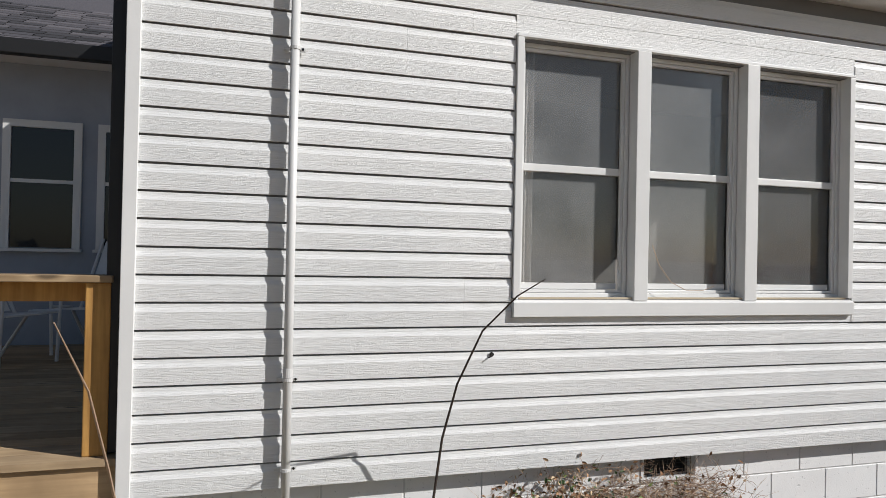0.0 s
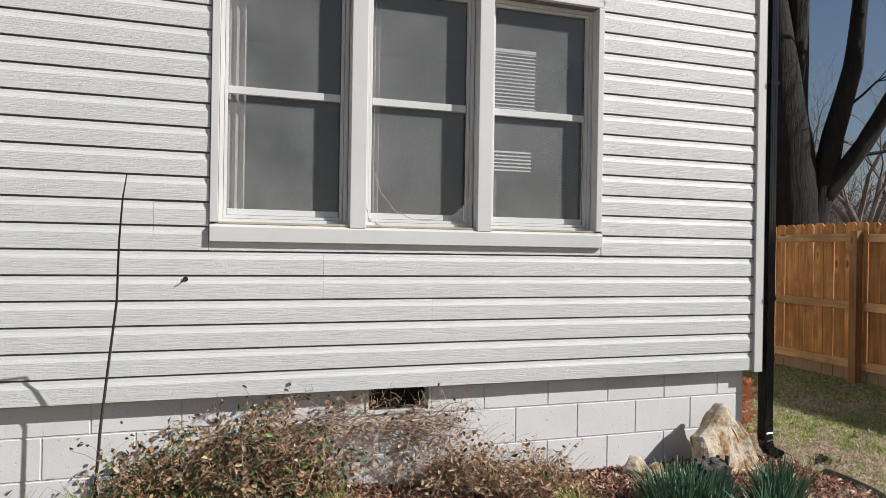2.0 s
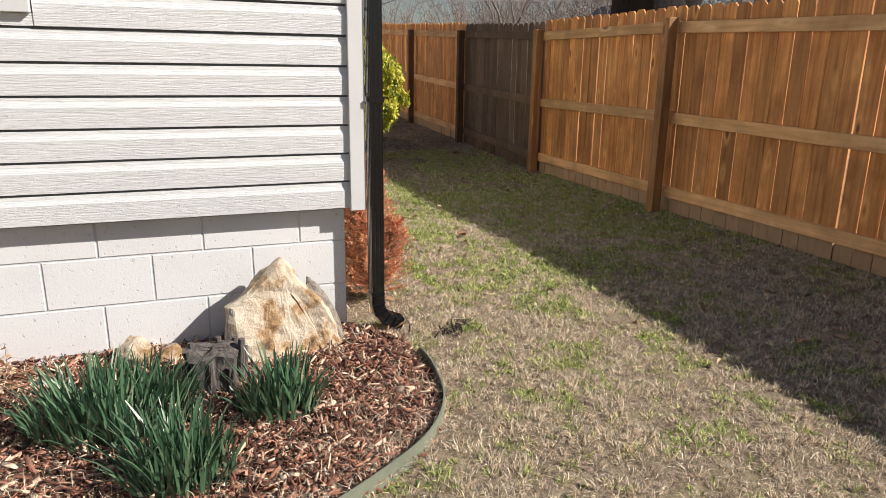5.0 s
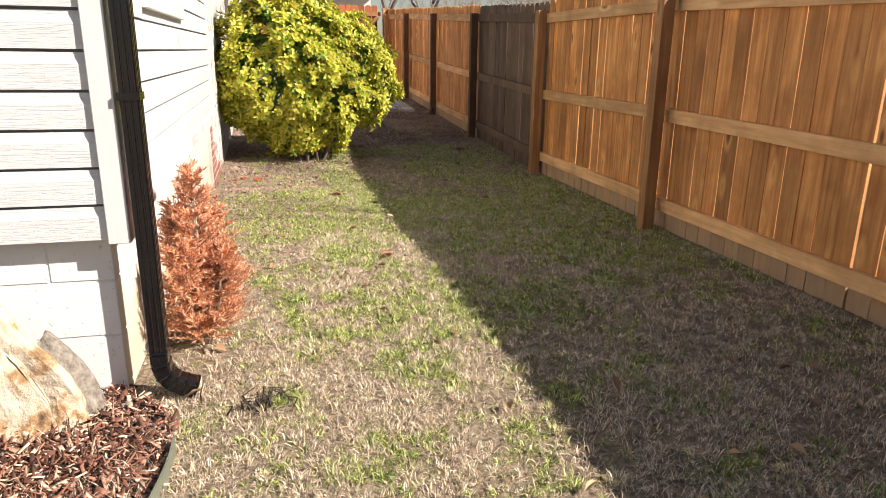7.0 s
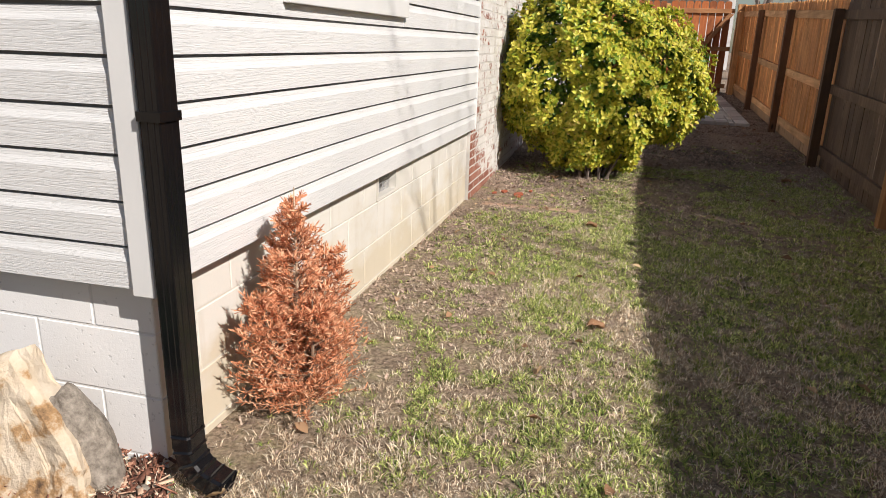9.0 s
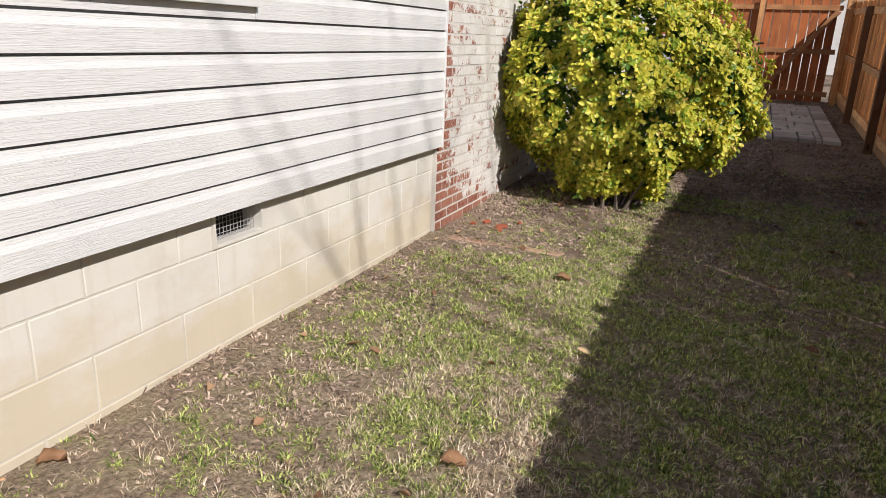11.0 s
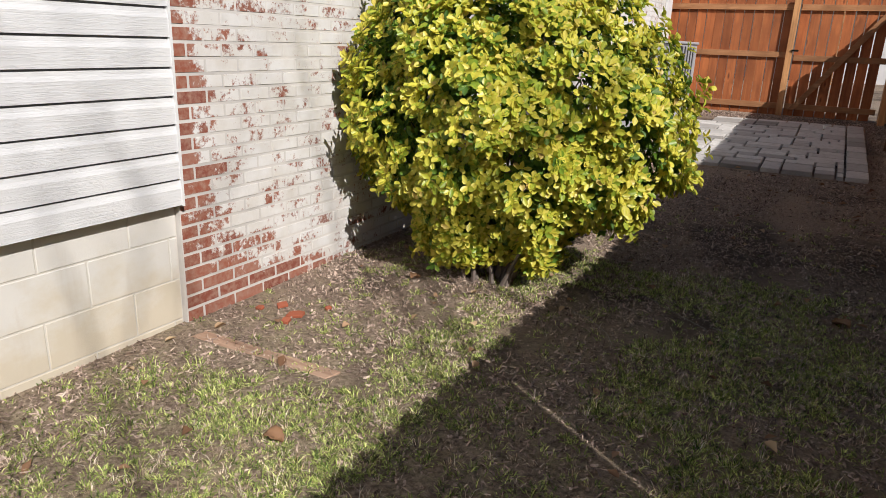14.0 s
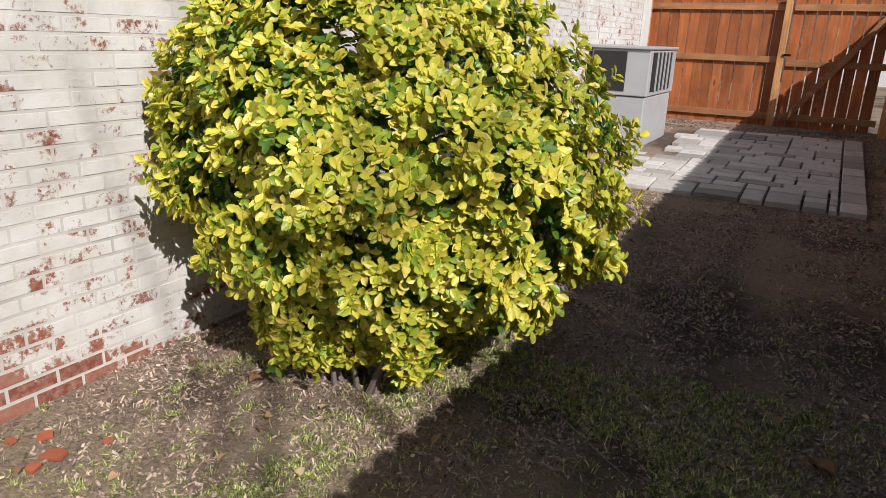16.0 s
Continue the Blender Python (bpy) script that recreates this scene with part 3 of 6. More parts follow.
for i in range(4):
    block_course(fnd_front, 0, XL, FND_X, 3.105 if i % 2 else 3.311, CZ[i], CZ[i + 1], block_white, (2.39, 2.775) if i == 3 else None)
    block_course(fnd_side, 1, FND_Y, YB - 0.004, 5.23 if i % 2 else 5.02, CZ[i], CZ[i + 1], block_tan, (5.42, 5.75) if i == 3 else None)


def vent(axis, s, e, z0, z1, out, label):
    """A crawl-space vent: frame, black sheet for the unlit depth behind, and a bent mesh grille."""
    at = ((s + e) / 2, out + 0.03, z0) if axis == 0 else (out - 0.03, (s + e) / 2, z0)
    t = thing("foundation_vent", at, label, "vent")
    P = (lambda a, d, z: (a, out + d, z)) if axis == 0 else (lambda a, d, z: (out - d, a, z))

    def bx(b, a0, a1, d0, d1, h0, h1):
        p, q = P(a0, d0, h0), P(a1, d1, h1)
        b.box([min(u, v) for u, v in zip(p, q)], [max(u, v) for u, v in zip(p, q)])
        return b
    part("unlit_backing", bx(Build(), s, e, 0.12, 0.13, z0, z1), black_void, t)
    fr = Build()
    bx(fr, s, s + 0.018, -0.004, 0.08, z0, z1), bx(fr, e - 0.018, e, -0.004, 0.08, z0, z1)
    bx(fr, s + 0.018, e - 0.018, -0.004, 0.08, z0, z0 + 0.016)
    part("vent_frame", fr, block_white if axis == 0 else block_tan, t)
    g = Build()
    for k in range(14):
        u = s + 0.02 + (e - s - 0.04) * k / 13
        bx(g, u, u + 0.002, 0.04, 0.042, z0 + 0.016, z1)
    for k in range(6):
        h = z0 + 0.02 + (z1 - z0 - 0.02) * k / 6
        bx(g, s + 0.018, e - 0.018, 0.042, 0.044, h, h + 0.002)
    part("wire_grille", g, dark_grille if axis == 0 else grey_metal, t)


vent(0, 2.39, 2.775, 0.47, BASE - 0.012, FND_Y, "dark crawl-space vent in the white block foundation, overgrown with dry vine")
vent(1, 5.42, 5.75, 0.465, BASE - 0.012, FND_X, "dark crawl-space vent with bent wire grille in stained block")


# ---- windows ----
def sash_unit(parent, x0, x1, z0, z1, y, axis=0, out=0.0):
    """A double-hung unit, glass in two sashes, under the window."""
    def P(a, d, z):
        return (a, y + d, z) if axis == 0 else (y - d, a, z)

    def bx(b, a0, a1, d0, d1, h0, h1):
        p, q = P(a0, d0, h0), P(a1, d1, h1)
        b.box([min(u, v) for u, v in zip(p, q)], [max(u, v) for u, v in zip(p, q)])
        return b
    def ring(a0, a1, h0, h1, w, d0, d1, name, mat=white_trim):
        b = Build()
        bx(b, a0, a0 + w, d0, d1, h0, h1), bx(b, a1 - w, a1, d0, d1, h0, h1)
        bx(b, a0 + w, a1 - w, d0, d1, h0, h0 + w), bx(b, a0 + w, a1 - w, d0, d1, h1 - w, h1)
        return part(name, b, mat, parent, bevel=0.002)
    ring(x0, x1, z0, z1, 0.022, 0.018, 0.075, "window_frame")
    ring(x0 + 0.024, x1 - 0.024, z0 + 0.024, z1 - 0.024, 0.016, 0.028, 0.05, "screen_frame")
    mid = (z0 + z1) / 2 + 0.02
    a0, a1 = x0 + 0.042, x1 - 0.042
    part("meeting_rail", bx(Build(), a0, a1, 0.033, 0.062, mid - 0.022, mid + 0.018), white_trim, parent, bevel=0.002)
    part("pane", bx(Build(), a0, a1, 0.052, 0.056, mid + 0.019, z1 - 0.042), glass, parent).visible_shadow = False
    part("pane", bx(Build(), a0, a1, 0.064, 0.068, z0 + 0.078, mid - 0.023), glass, parent).visible_shadow = False
    part("bottom_rail", bx(Build(), a0, a1, 0.056, 0.078, z0 + 0.042, z0 + 0.076), white_trim, parent, bevel=0.002)


win = thing("window_triple", ((WX0 + WX1) / 2, FY, WZ0), "white three-part double-hung window with dusty screened panes and painted-in reflection haze", "window", kind="structure")
part("window_sill", Build().prism([(WX0, FY - 0.030, WZ0), (WX0, FY - 0.030, WZ0 + 0.078), (WX0, FY + 0.0, WZ0 + 0.092), (WX0, FY + 0.08, WZ0 + 0.100), (WX0, FY + 0.08, WZ0), ], (WX1 - WX0, 0, 0), 0), white_trim, win, bevel=0.003)
part("head_casing", Build().box((WX0, FY - 0.018, WZ1 - 0.016), (WX1, FY + 0.1, WZ1)), white_trim, win, bevel=0.002)
part("side_casing", Build().box((WX0, FY - 0.018, WZ0 + 0.101), (WX0 + 0.04, FY + 0.1, WZ1 - 0.017)), white_trim, win, bevel=0.003)
part("side_casing", Build().box((WX1 - 0.04, FY - 0.018, WZ0 + 0.101), (WX1, FY + 0.1, WZ1 - 0.017)), white_trim, win, bevel=0.003)
for m0, m1 in ((2.262, 2.368), (3.005, 3.111)):
    part("mullion", Build().box((m0 + 0.006, FY - 0.024, WZ0 + 0.085), (m1 - 0.012, FY + 0.1, WZ1 - 0.017)), white_trim, win, bevel=0.003)
for x0, x1 in ((WX0 + 0.042, 2.264), (2.36, 3.007), (3.103, WX1 - 0.042)):
    sash_unit(win, x0, x1, WZ0 + 0.101, WZ1 - 0.022, FY + 0.036)
for x0, x1, z0 in ((1.60, 1.72, 1.56), (2.385, 2.46, 1.56)):
    cv = Build()
    steps = [(x0 + (x1 - x0) * i / 14, FY + 0.150 + 0.014 * math.sin(i * 1.35)) for i in range(15)]
    cv.prism([(x, y, z0) for x, y in steps] + [(x, y + 0.002, z0) for x, y in steps[::-1]], (0, 0, 1.32), 0)
    part("curtain", cv, curtain_cloth, win, "faded pale curtain behind the glass")
part("tan_stop", Build().box((WX0 + 0.042, FY - 0.006, WZ0 + 0.0935), (WX1 - 0.042, FY + 0.012, WZ0 + 0.104)), paint("tan_weather_strip", (0.5, 0.42, 0.3), 0.6), win)

win2 = thing("window_side", (SX, (VY0 + VY1) / 2, WZ0), "white double-hung side window above the lawn", "window", kind="structure")
part("window_sill", Build().box((SX - 0.08, VY0, WZ0), (SX + 0.032, VY1, WZ0 + 0.085)), white_trim, win2, bevel=0.003)
part("head_casing", Build().box((SX - 0.1, VY0, WZ1 - 0.016), (SX + 0.02, VY1, WZ1)), white_trim, win2)
for a, b in ((VY0, VY0 + 0.04), ((VY0 + VY1) / 2 - 0.045, (VY0 + VY1) / 2 + 0.045), (VY1 - 0.04, VY1)):
    part("side_casing", Build().box((SX - 0.1, a, WZ0 + 0.087), (SX + 0.02, b, WZ1 - 0.017)), white_trim, win2)
sash_unit(win2, VY0 + 0.042, (VY0 + VY1) / 2 - 0.047, WZ0 + 0.096, WZ1 - 0.022, SX - 0.01, 1)
sash_unit(win2, (VY0 + VY1) / 2 + 0.047, VY1 - 0.042, WZ0 + 0.096, WZ1 - 0.022, SX - 0.01, 1)

# ---- the room behind the windows ----
room = Build()
room.box((XL + 0.09, FY + 0.16, BASE + 0.02), (SX - 0.16, YB - 0.1, BASE + 0.06))
tagged(part("room_floor", room, room_paint, label="plain room floor"), category="floor", kind="structure")
tagged(part("room_ceiling", Build().box((XL + 0.09, FY + 0.16, TOP - 0.12), (SX - 0.16, YB - 0.1, TOP - 0.08)), room_paint, label="plain room ceiling"), category="ceiling", kind="structure")
tagged(part("room_wall", Build().box((XL + 0.09, 6.1, BASE + 0.06), (SX - 0.16, 6.2, TOP - 0.13)), room_paint, label="plain inner wall of the room"), category="wall", kind="structure")
blind = part("blind", Build().box((3.10, FY + 0.110, 2.61), (3.43, FY + 0.128, 2.63)), blind_white, win, "white slatted blind")
for k in range(18):
    z = 2.60 - k * 0.022
    part("slat", Build().prism([(3.10, FY + 0.111, z), (3.10, FY + 0.126, z + 0.012), (3.10, FY + 0.127, z + 0.010), (3.10, FY + 0.112, z - 0.002)], (0.33, 0, 0), 0), blind_white, blind)
for k in range(6):
    z = 2.0 - k * 0.022
    part("slat", Build().prism([(3.10, FY + 0.111, z), (3.10, FY + 0.126, z + 0.012), (3.10, FY + 0.127, z + 0.010), (3.10, FY + 0.112, z - 0.002)], (0.31, 0, 0), 0), blind_white, blind)
part("vine_in_window", Build().tube([(2.41, FY + 0.02, 1.83), (2.44, FY - 0.0, 1.72), (2.52, FY - 0.004, 1.62), (2.62, FY - 0.006, 1.575), (2.74, FY - 0.004, 1.575), (2.82, FY + 0.006, 1.60)], [0.0022, 0.0026, 0.0024, 0.002, 0.0018, 0.001], 5), twig_brown, label="thin dead vine stem trailing across the window glass", category="vine")
bpy.data.objects["vine_in_window"].name = "vine_stem"

# ---- eaves, roof, gutters ----
roof = thing("roof_front", (2.4, FY, TOP), "low dark shingle roof with a white soffit over the sided room", "roof", kind="structure")
part("soffit", Build().box((XL - 0.2, FY - 0.16, TOP + 0.002), (SX + 0.16, FY + 0.16, TOP + 0.02)).box((SX - 0.16, FY + 0.162, TOP + 0.002), (SX + 0.16, YB, TOP + 0.02)), soffit_white, roof)
part("fascia", Build().box((XL - 0.2, FY - 0.185, TOP - 0.01), (SX + 0.185, FY - 0.162, TOP + 0.15)).box((SX + 0.162, FY - 0.16, TOP - 0.01), (SX + 0.185, YB, TOP + 0.15)), soffit_white, roof)
part("shingle_slope", Build().poly([(XL - 0.22, FY - 0.21, TOP + 0.14), (SX + 0.21, FY - 0.21, TOP + 0.14), (SX + 0.21, YB + 0.2, TOP + 1.0), (XL - 0.22, YB + 0.2, TOP + 1.0), (XL - 0.22, FY - 0.21, TOP + 0.17), (SX + 0.21, FY - 0.21, TOP + 0.17), (SX + 0.21, YB + 0.2, TOP + 1.03), (XL - 0.22, YB + 0.2, TOP + 1.03)], [(0, 3, 2, 1), (4, 5, 6, 7), (0, 1, 5, 4), (1, 2, 6, 5), (2, 3, 7, 6), (3, 0, 4, 7)]), shingle, roof)
part("gable_wall", Build().prism([(SX - 0.1, FY + 0.1, TOP + 0.022), (SX - 0.1, YB, TOP + 0.022), (SX - 0.1, YB, TOP + 0.95), (SX - 0.1, FY + 0.1, TOP + 0.18)], (0.06, 0, 0), 0).prism([(XL + 0.1, FY + 0.1, TOP + 0.022), (XL + 0.1, YB, TOP + 0.022), (XL + 0.1, YB, TOP + 0.95), (XL + 0.1, FY + 0.1, TOP + 0.18)], (0.06, 0, 0), 0), white_trim, roof)

down = thing("downspout", (5.13, 3.46, 0.0), "black ribbed metal downspout with a curved outlet at the house corner", "downspout")


def ribbed_pipe(parent, name, cx, cy, z0, z1, hx=0.03, hy=0.04):
    """Rectangular corrugated pipe."""
    out = []
    n = 3
    for sx, sy, ex, ey in ((-1, -1, 1, -1), (1, -1, 1, 1), (1, 1, -1, 1), (-1, 1, -1, -1)):
        for k in range(n):
            for t, d in ((0.12, 1.0), (0.22, 0.95), (0.78, 0.95), (0.88, 1.0)):
                u = (k + t) / n
                x, y = sx + (ex - sx) * u, sy + (ey - sy) * u
                nx, ny = (0, sy) if sy == ey else (sx, 0)
                out.append((cx + (x + nx * (d - 1)) * hx * (0.97 if abs(x) > 0.93 and abs(y) > 0.93 else 1), cy + (y + ny * (d - 1)) * hy * (0.97 if abs(x) > 0.93 and abs(y) > 0.93 else 1), z0))
    return part(name, Build().prism(out, (0, 0, z1 - z0), 0), black_metal, parent)


ribbed_pipe(down, "pipe", 5.135, 3.49, 0.16, TOP - 0.05)
elbow = Build()
rings = []
path = [(0, 0.20), (0.002, 0.15), (0.014, 0.108), (0.040, 0.075), (0.075, 0.055), (0.115, 0.040)]
for i, (dx, z) in enumerate(path):
    a, b = path[max(i - 1, 0)], path[min(i + 1, len(path) - 1)]
    d = Vector((b[0] - a[0], 0, b[1] - a[1])).normalized()
    for off, s in ((-0.006, 1.0), (0.0, 1.1 if i % 1 == 0 else 1), (0.006, 1.0)):
        c0 = Vector((5.135 + dx, 3.49, z)) + d * off
        side = Vector((0, 1, 0))
        up = side.cross(d)
        rings.append([c0 + side * 0.041 * s * u + up * 0.031 * s * w for u, w in ((-1, -0.8), (-0.8, -1), (0.8, -1), (1, -0.8), (1, 0.8), (0.8, 1), (-0.8, 1), (-1, 0.8))])
base = 0
for r in rings:
    elbow.v += [tuple(p) for p in r]
for i in range(len(rings) - 1):
    for k in range(8):
        elbow.f.append((i * 8 + k, i * 8 + (k + 1) % 8, (i + 1) * 8 + (k + 1) % 8, (i + 1) * 8 + k))
elb = part("elbow", elbow, black_metal, down, smooth=False)
sol = elb.modifiers.new("thick", "SOLIDIFY")
sol.thickness = 0.002
box_part("strap", (5.10, 3.446, 1.10), (5.17, 3.534, 1.125), black_metal, down)
box_part("strap", (5.10, 3.446, 2.55), (5.17, 3.534, 2.575), black_metal, down)

left_down = thing("downspout", (XL - 0.10, 3.60, 0.75), "black downspout in the dark gap beside the deck", "downspout")
box_part("pipe", (XL - 0.125, 3.56, 0.82), (XL - 0.062, 3.64, TOP), gutter_black, left_down, bevel=0.006)

gut = thing("gutter", (SX + 0.25, 5.5, TOP + 0.1), "black metal gutter along the side eave", "gutter", kind="structure")
part("trough", Build().prism([(SX + 0.188, FY - 0.2, TOP + 0.13), (SX + 0.188, FY - 0.2, TOP + 0.02), (SX + 0.26, FY - 0.2, TOP + 0.02), (SX + 0.30, FY - 0.2, TOP + 0.13), (SX + 0.29, FY - 0.2, TOP + 0.13), (SX + 0.255, FY - 0.2, TOP + 0.03), (SX + 0.195, FY - 0.2, TOP + 0.03), (SX + 0.195, FY - 0.2, TOP + 0.13)], (0, YB - FY + 0.2, 0), 0), black_metal, gut)

pipe = thing("conduit_pipe", (0.397, 3.441, 0.1), "grey-white plastic conduit strapped to the lap siding", "pipe")
part("pipe", Build().tube([(0.397, 3.441, 0.0), (0.397, 3.441, TOP)], 0.021, 16), pvc, pipe, smooth=True)
part("coupling", Build().tube([(0.397, 3.441, 1.16), (0.397, 3.441, 1.20)], 0.0235, 16), pvc, pipe)
for z in (2.70, 1.14, 0.72):
    part("strap", Build().tube([(0.397, 3.441, z), (0.397, 3.441, z + 0.014)], 0.0245, 14).box((0.347, 3.456, z), (0.447, 3.472, z + 0.014)), pvc, pipe)
    part("screw", Build().tube([(0.434, 3.448, z + 0.007), (0.434, 3.456, z + 0.007)], 0.006, 8), black_metal, pipe)

hole = thing("siding_hole", (1.435, FY - 0.02, 1.235), "small ragged dark hole with a bent nail in the siding", "hole")
# flat black disc painted as the hole's unlit depth
part("hole", Build().tube([(1.435, FY - 0.0085, 1.236), (1.435, FY - 0.0075, 1.236)], 0.013, 9), black_void, hole)
part("nail", Build().tube([(1.437, FY - 0.008, 1.238), (1.425, FY - 0.022, 1.228), (1.412, FY - 0.024, 1.221)], 0.0035, 6), bark, hole)

# ---- fence ----
FX, POST0, BAY = 8.34, 5.49, 2.44
rng = random.Random(5)


def picket_mesh(name, height, mat, across=False):
    w, t = 0.0685, 0.016
    out = [(-w, 0), (w, 0), (w, height - 0.03), (w - 0.03, height), (-w + 0.03, height), (-w, height - 0.03)]
    b = Build()
    if across:
        b.prism([(u, 0, h) for u, h in out], (0, t, 0), 0)
    else:
        b.prism([(0, u, h) for u, h in out], (t, 0, 0), 0)
    return mesh_of(name, b, mat)


FT = 1.80
fence = thing("fence_side", (FX, 8, 0.0), "brown cedar privacy fence with dog-eared pickets along the lawn", "fence", kind="structure")
cedar_p, dark_p = picket_mesh("picket", FT - 0.005, cedar), picket_mesh("picket", FT - 0.02, dark_wood)
y = -3.3
while y < 17.95:
    # pickets of this one bay are a darker grey-brown
    dark_bay = 8.0 < y < 10.33
    z = gz(FX, y)
    g = 0.003 + (rng.random() ** 2) * 0.013
    near_end = max(0.0, min(1.2, (POST0 - y) / BAY))
    p = piece("picket", dark_p if dark_bay else cedar_p, (FX + 0.075 + rng.uniform(-0.002, 0.003), y, z - 0.01 + rng.uniform(-0.006, 0.006)), fence, (rng.uniform(-0.003, 0.003), 0, rng.uniform(-0.02, 0.02)))
    p.scale[2] = 1 - 0.042 * near_end
    y += 0.137 + g
for k in range(-3, 6):
    y = POST0 + BAY * k
    z = gz(FX, y)
    mat = dark_post if k in (2, 3, 4) else cedar_post
    px = FX - (0.05 if k == 0 else 0.0)
    box_part("post", (px - 0.062, y - 0.045, z - 0.2), (px + 0.03, y + 0.045, z + FT - 0.13 + rng.uniform(0, 0.02) - (0.08 if k < 0 else 0)), mat, fence, bevel=0.004)
    if k < 5:
        y1 = y + BAY
        z1 = gz(FX, y1)
        for h in (0.14, 0.80, FT - 0.235):
            pr = [(FX + 0.034, y + 0.002, z + h), (FX + 0.072, y + 0.002, z + h), (FX + 0.072, y + 0.002, z + h + 0.095), (FX + 0.034, y + 0.002, z + h + 0.095)]
            sag = rng.uniform(-0.008, 0.008)
            drop = {0.14: 0.0, 0.80: 0.035}.get(h, 0.075) if k < 0 else 0.0
            if drop:
                pr = [(a, b, c - drop) for a, b, c in pr]
                sag += drop if k == -1 else 0.0
            part("rail", Build().prism(pr, (0, BAY - 0.004, z1 - z + sag), 0), dark_wood if k == 1 else cedar_rail, fence, bevel=0.003)
        part("kick_board", Build().prism([(FX + 0.092, y + 0.01, z - 0.1), (FX + 0.10, y + 0.01, z - 0.1), (FX + 0.10, y + 0.01, z + 0.12), (FX + 0.092, y + 0.01, z + 0.12)], (0, BAY - 0.02, z1 - z), 0), cedar_rail, fence)

GY = 18.0
gate_fence = thing("fence_back", (6.0, GY, gz(6, GY)), "reddish cedar fence closing the yard beside the house", "fence", kind="structure")
red_p = picket_mesh("picket", 1.86, cedar_red, True)
gzv = gz(6.5, GY)
x = 4.6
while x < 6.82:
    piece("picket", red_p, (x, GY + 0.06, gzv - 0.01 + rng.uniform(-0.01, 0.01)), gate_fence, (0, rng.uniform(-0.004, 0.004), 0))
    x += 0.137 + rng.uniform(0.004, 0.016)
for h in (0.10, 0.90, 1.62):
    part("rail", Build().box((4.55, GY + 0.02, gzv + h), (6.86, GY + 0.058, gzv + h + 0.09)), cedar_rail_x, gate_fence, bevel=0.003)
for x in (4.95, 6.90, 8.325, 8.40):
    box_part("post", (x - 0.045, GY - 0.05, gzv - 0.2), (x + 0.045, GY + 0.015, gzv + 1.80), cedar_post, gate_fence, bevel=0.004)
gate = thing("gate", (7.55, GY, gzv), "reddish cedar gate with a diagonal brace and open gaps between boards", "gate")
x = 7.03
while x < 8.20:
    piece("board", red_p, (x, GY + 0.06, gzv + 0.0), gate)
    x += 0.137 + rng.uniform(0.012, 0.020)
for h in (0.10, 0.86, 1.62):
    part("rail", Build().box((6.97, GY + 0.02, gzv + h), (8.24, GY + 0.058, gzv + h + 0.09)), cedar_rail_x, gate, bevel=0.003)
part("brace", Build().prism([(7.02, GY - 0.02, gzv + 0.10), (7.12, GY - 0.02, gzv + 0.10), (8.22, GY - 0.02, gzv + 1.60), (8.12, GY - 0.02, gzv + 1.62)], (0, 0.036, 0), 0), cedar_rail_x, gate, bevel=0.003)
box_part("latch", (6.93, GY - 0.07, gzv + 1.0), (7.03, GY - 0.052, gzv + 1.03), black_metal, gate)

# ---- patio, edging timber, outdoor unit ----
patio = thing("patio", (7.0, 15.0, gz(7, 15)), "weathered patio of mixed rectangular concrete pavers", "patio", kind="structure")
part("patio_bed", Build().poly([(x, y, gz(x, y) + d) for d in (-0.1, 0.004) for x, y in ((5.75, 13.15), (8.12, 13.15), (8.12, 17.15), (5.75, 17.15))], [(0, 3, 2, 1), (4, 5, 6, 7), (0, 1, 5, 4), (1, 2, 6, 5), (2, 3, 7, 6), (3, 0, 4, 7)]), soil, patio)
pmemo = {}


def paver(x0, x1, y0, y1):
    if x1 - x0 < 0.05 or y1 - y0 < 0.05:
        return
    key = (round(x1 - x0, 2), round(y1 - y0, 2))
    if key not in pmemo:
        l, w = key[0] / 2 - 0.011, key[1] / 2 - 0.011
        b = Build()
        b.poly([(sx * u, sy * v, h) for u, v, h in ((l, w, -0.03), (l, w, 0.018), (l - 0.006, w - 0.006, 0.024)) for sx, sy in ((-1, -1), (1, -1), (1, 1), (-1, 1))],
               [(0, 1, 5, 4), (1, 2, 6, 5), (2, 3, 7, 6), (3, 0, 4, 7), (4, 5, 9, 8), (5, 6, 10, 9), (6, 7, 11, 10), (7, 4, 8, 11), (8, 9, 10, 11)])
        pmemo[key] = mesh_of("paver", b, paver_stone)
    cx, cy = (x0 + x1) / 2, (y0 + y1) / 2
    piece("paver", pmemo[key], (cx, cy, gz(cx, cy) + 0.022 + rng.uniform(-0.003, 0.004)), patio, (0.045 + rng.uniform(-0.008, 0.008), rng.uniform(-0.008, 0.008), rng.uniform(-0.02, 0.02)))


y = 13.2
while y < 17.0:
    paver(7.882, 8.10, y, y + 0.38)
    y += 0.385
y, row = 13.2, 0
while y < 16.9:
    h = 0.2 if row % 3 else 0.4
    x = 5.8 + rng.choice((0.0, 0.1, 0.2))
    while x < 7.85:
        w = rng.choice((0.2, 0.4, 0.4, 0.3))
        w = min(w, 7.88 - x)
        if not (x + w / 2 < 6.05 and y > 14.7):
            if h == 0.4 and rng.random() < 0.5:
                paver(x, x + w, y, y + 0.2), paver(x, x + w, y + 0.2, y + 0.4)
            else:
                paver(x, x + w, y, y + h)
        x += w
    y += h
    row += 1

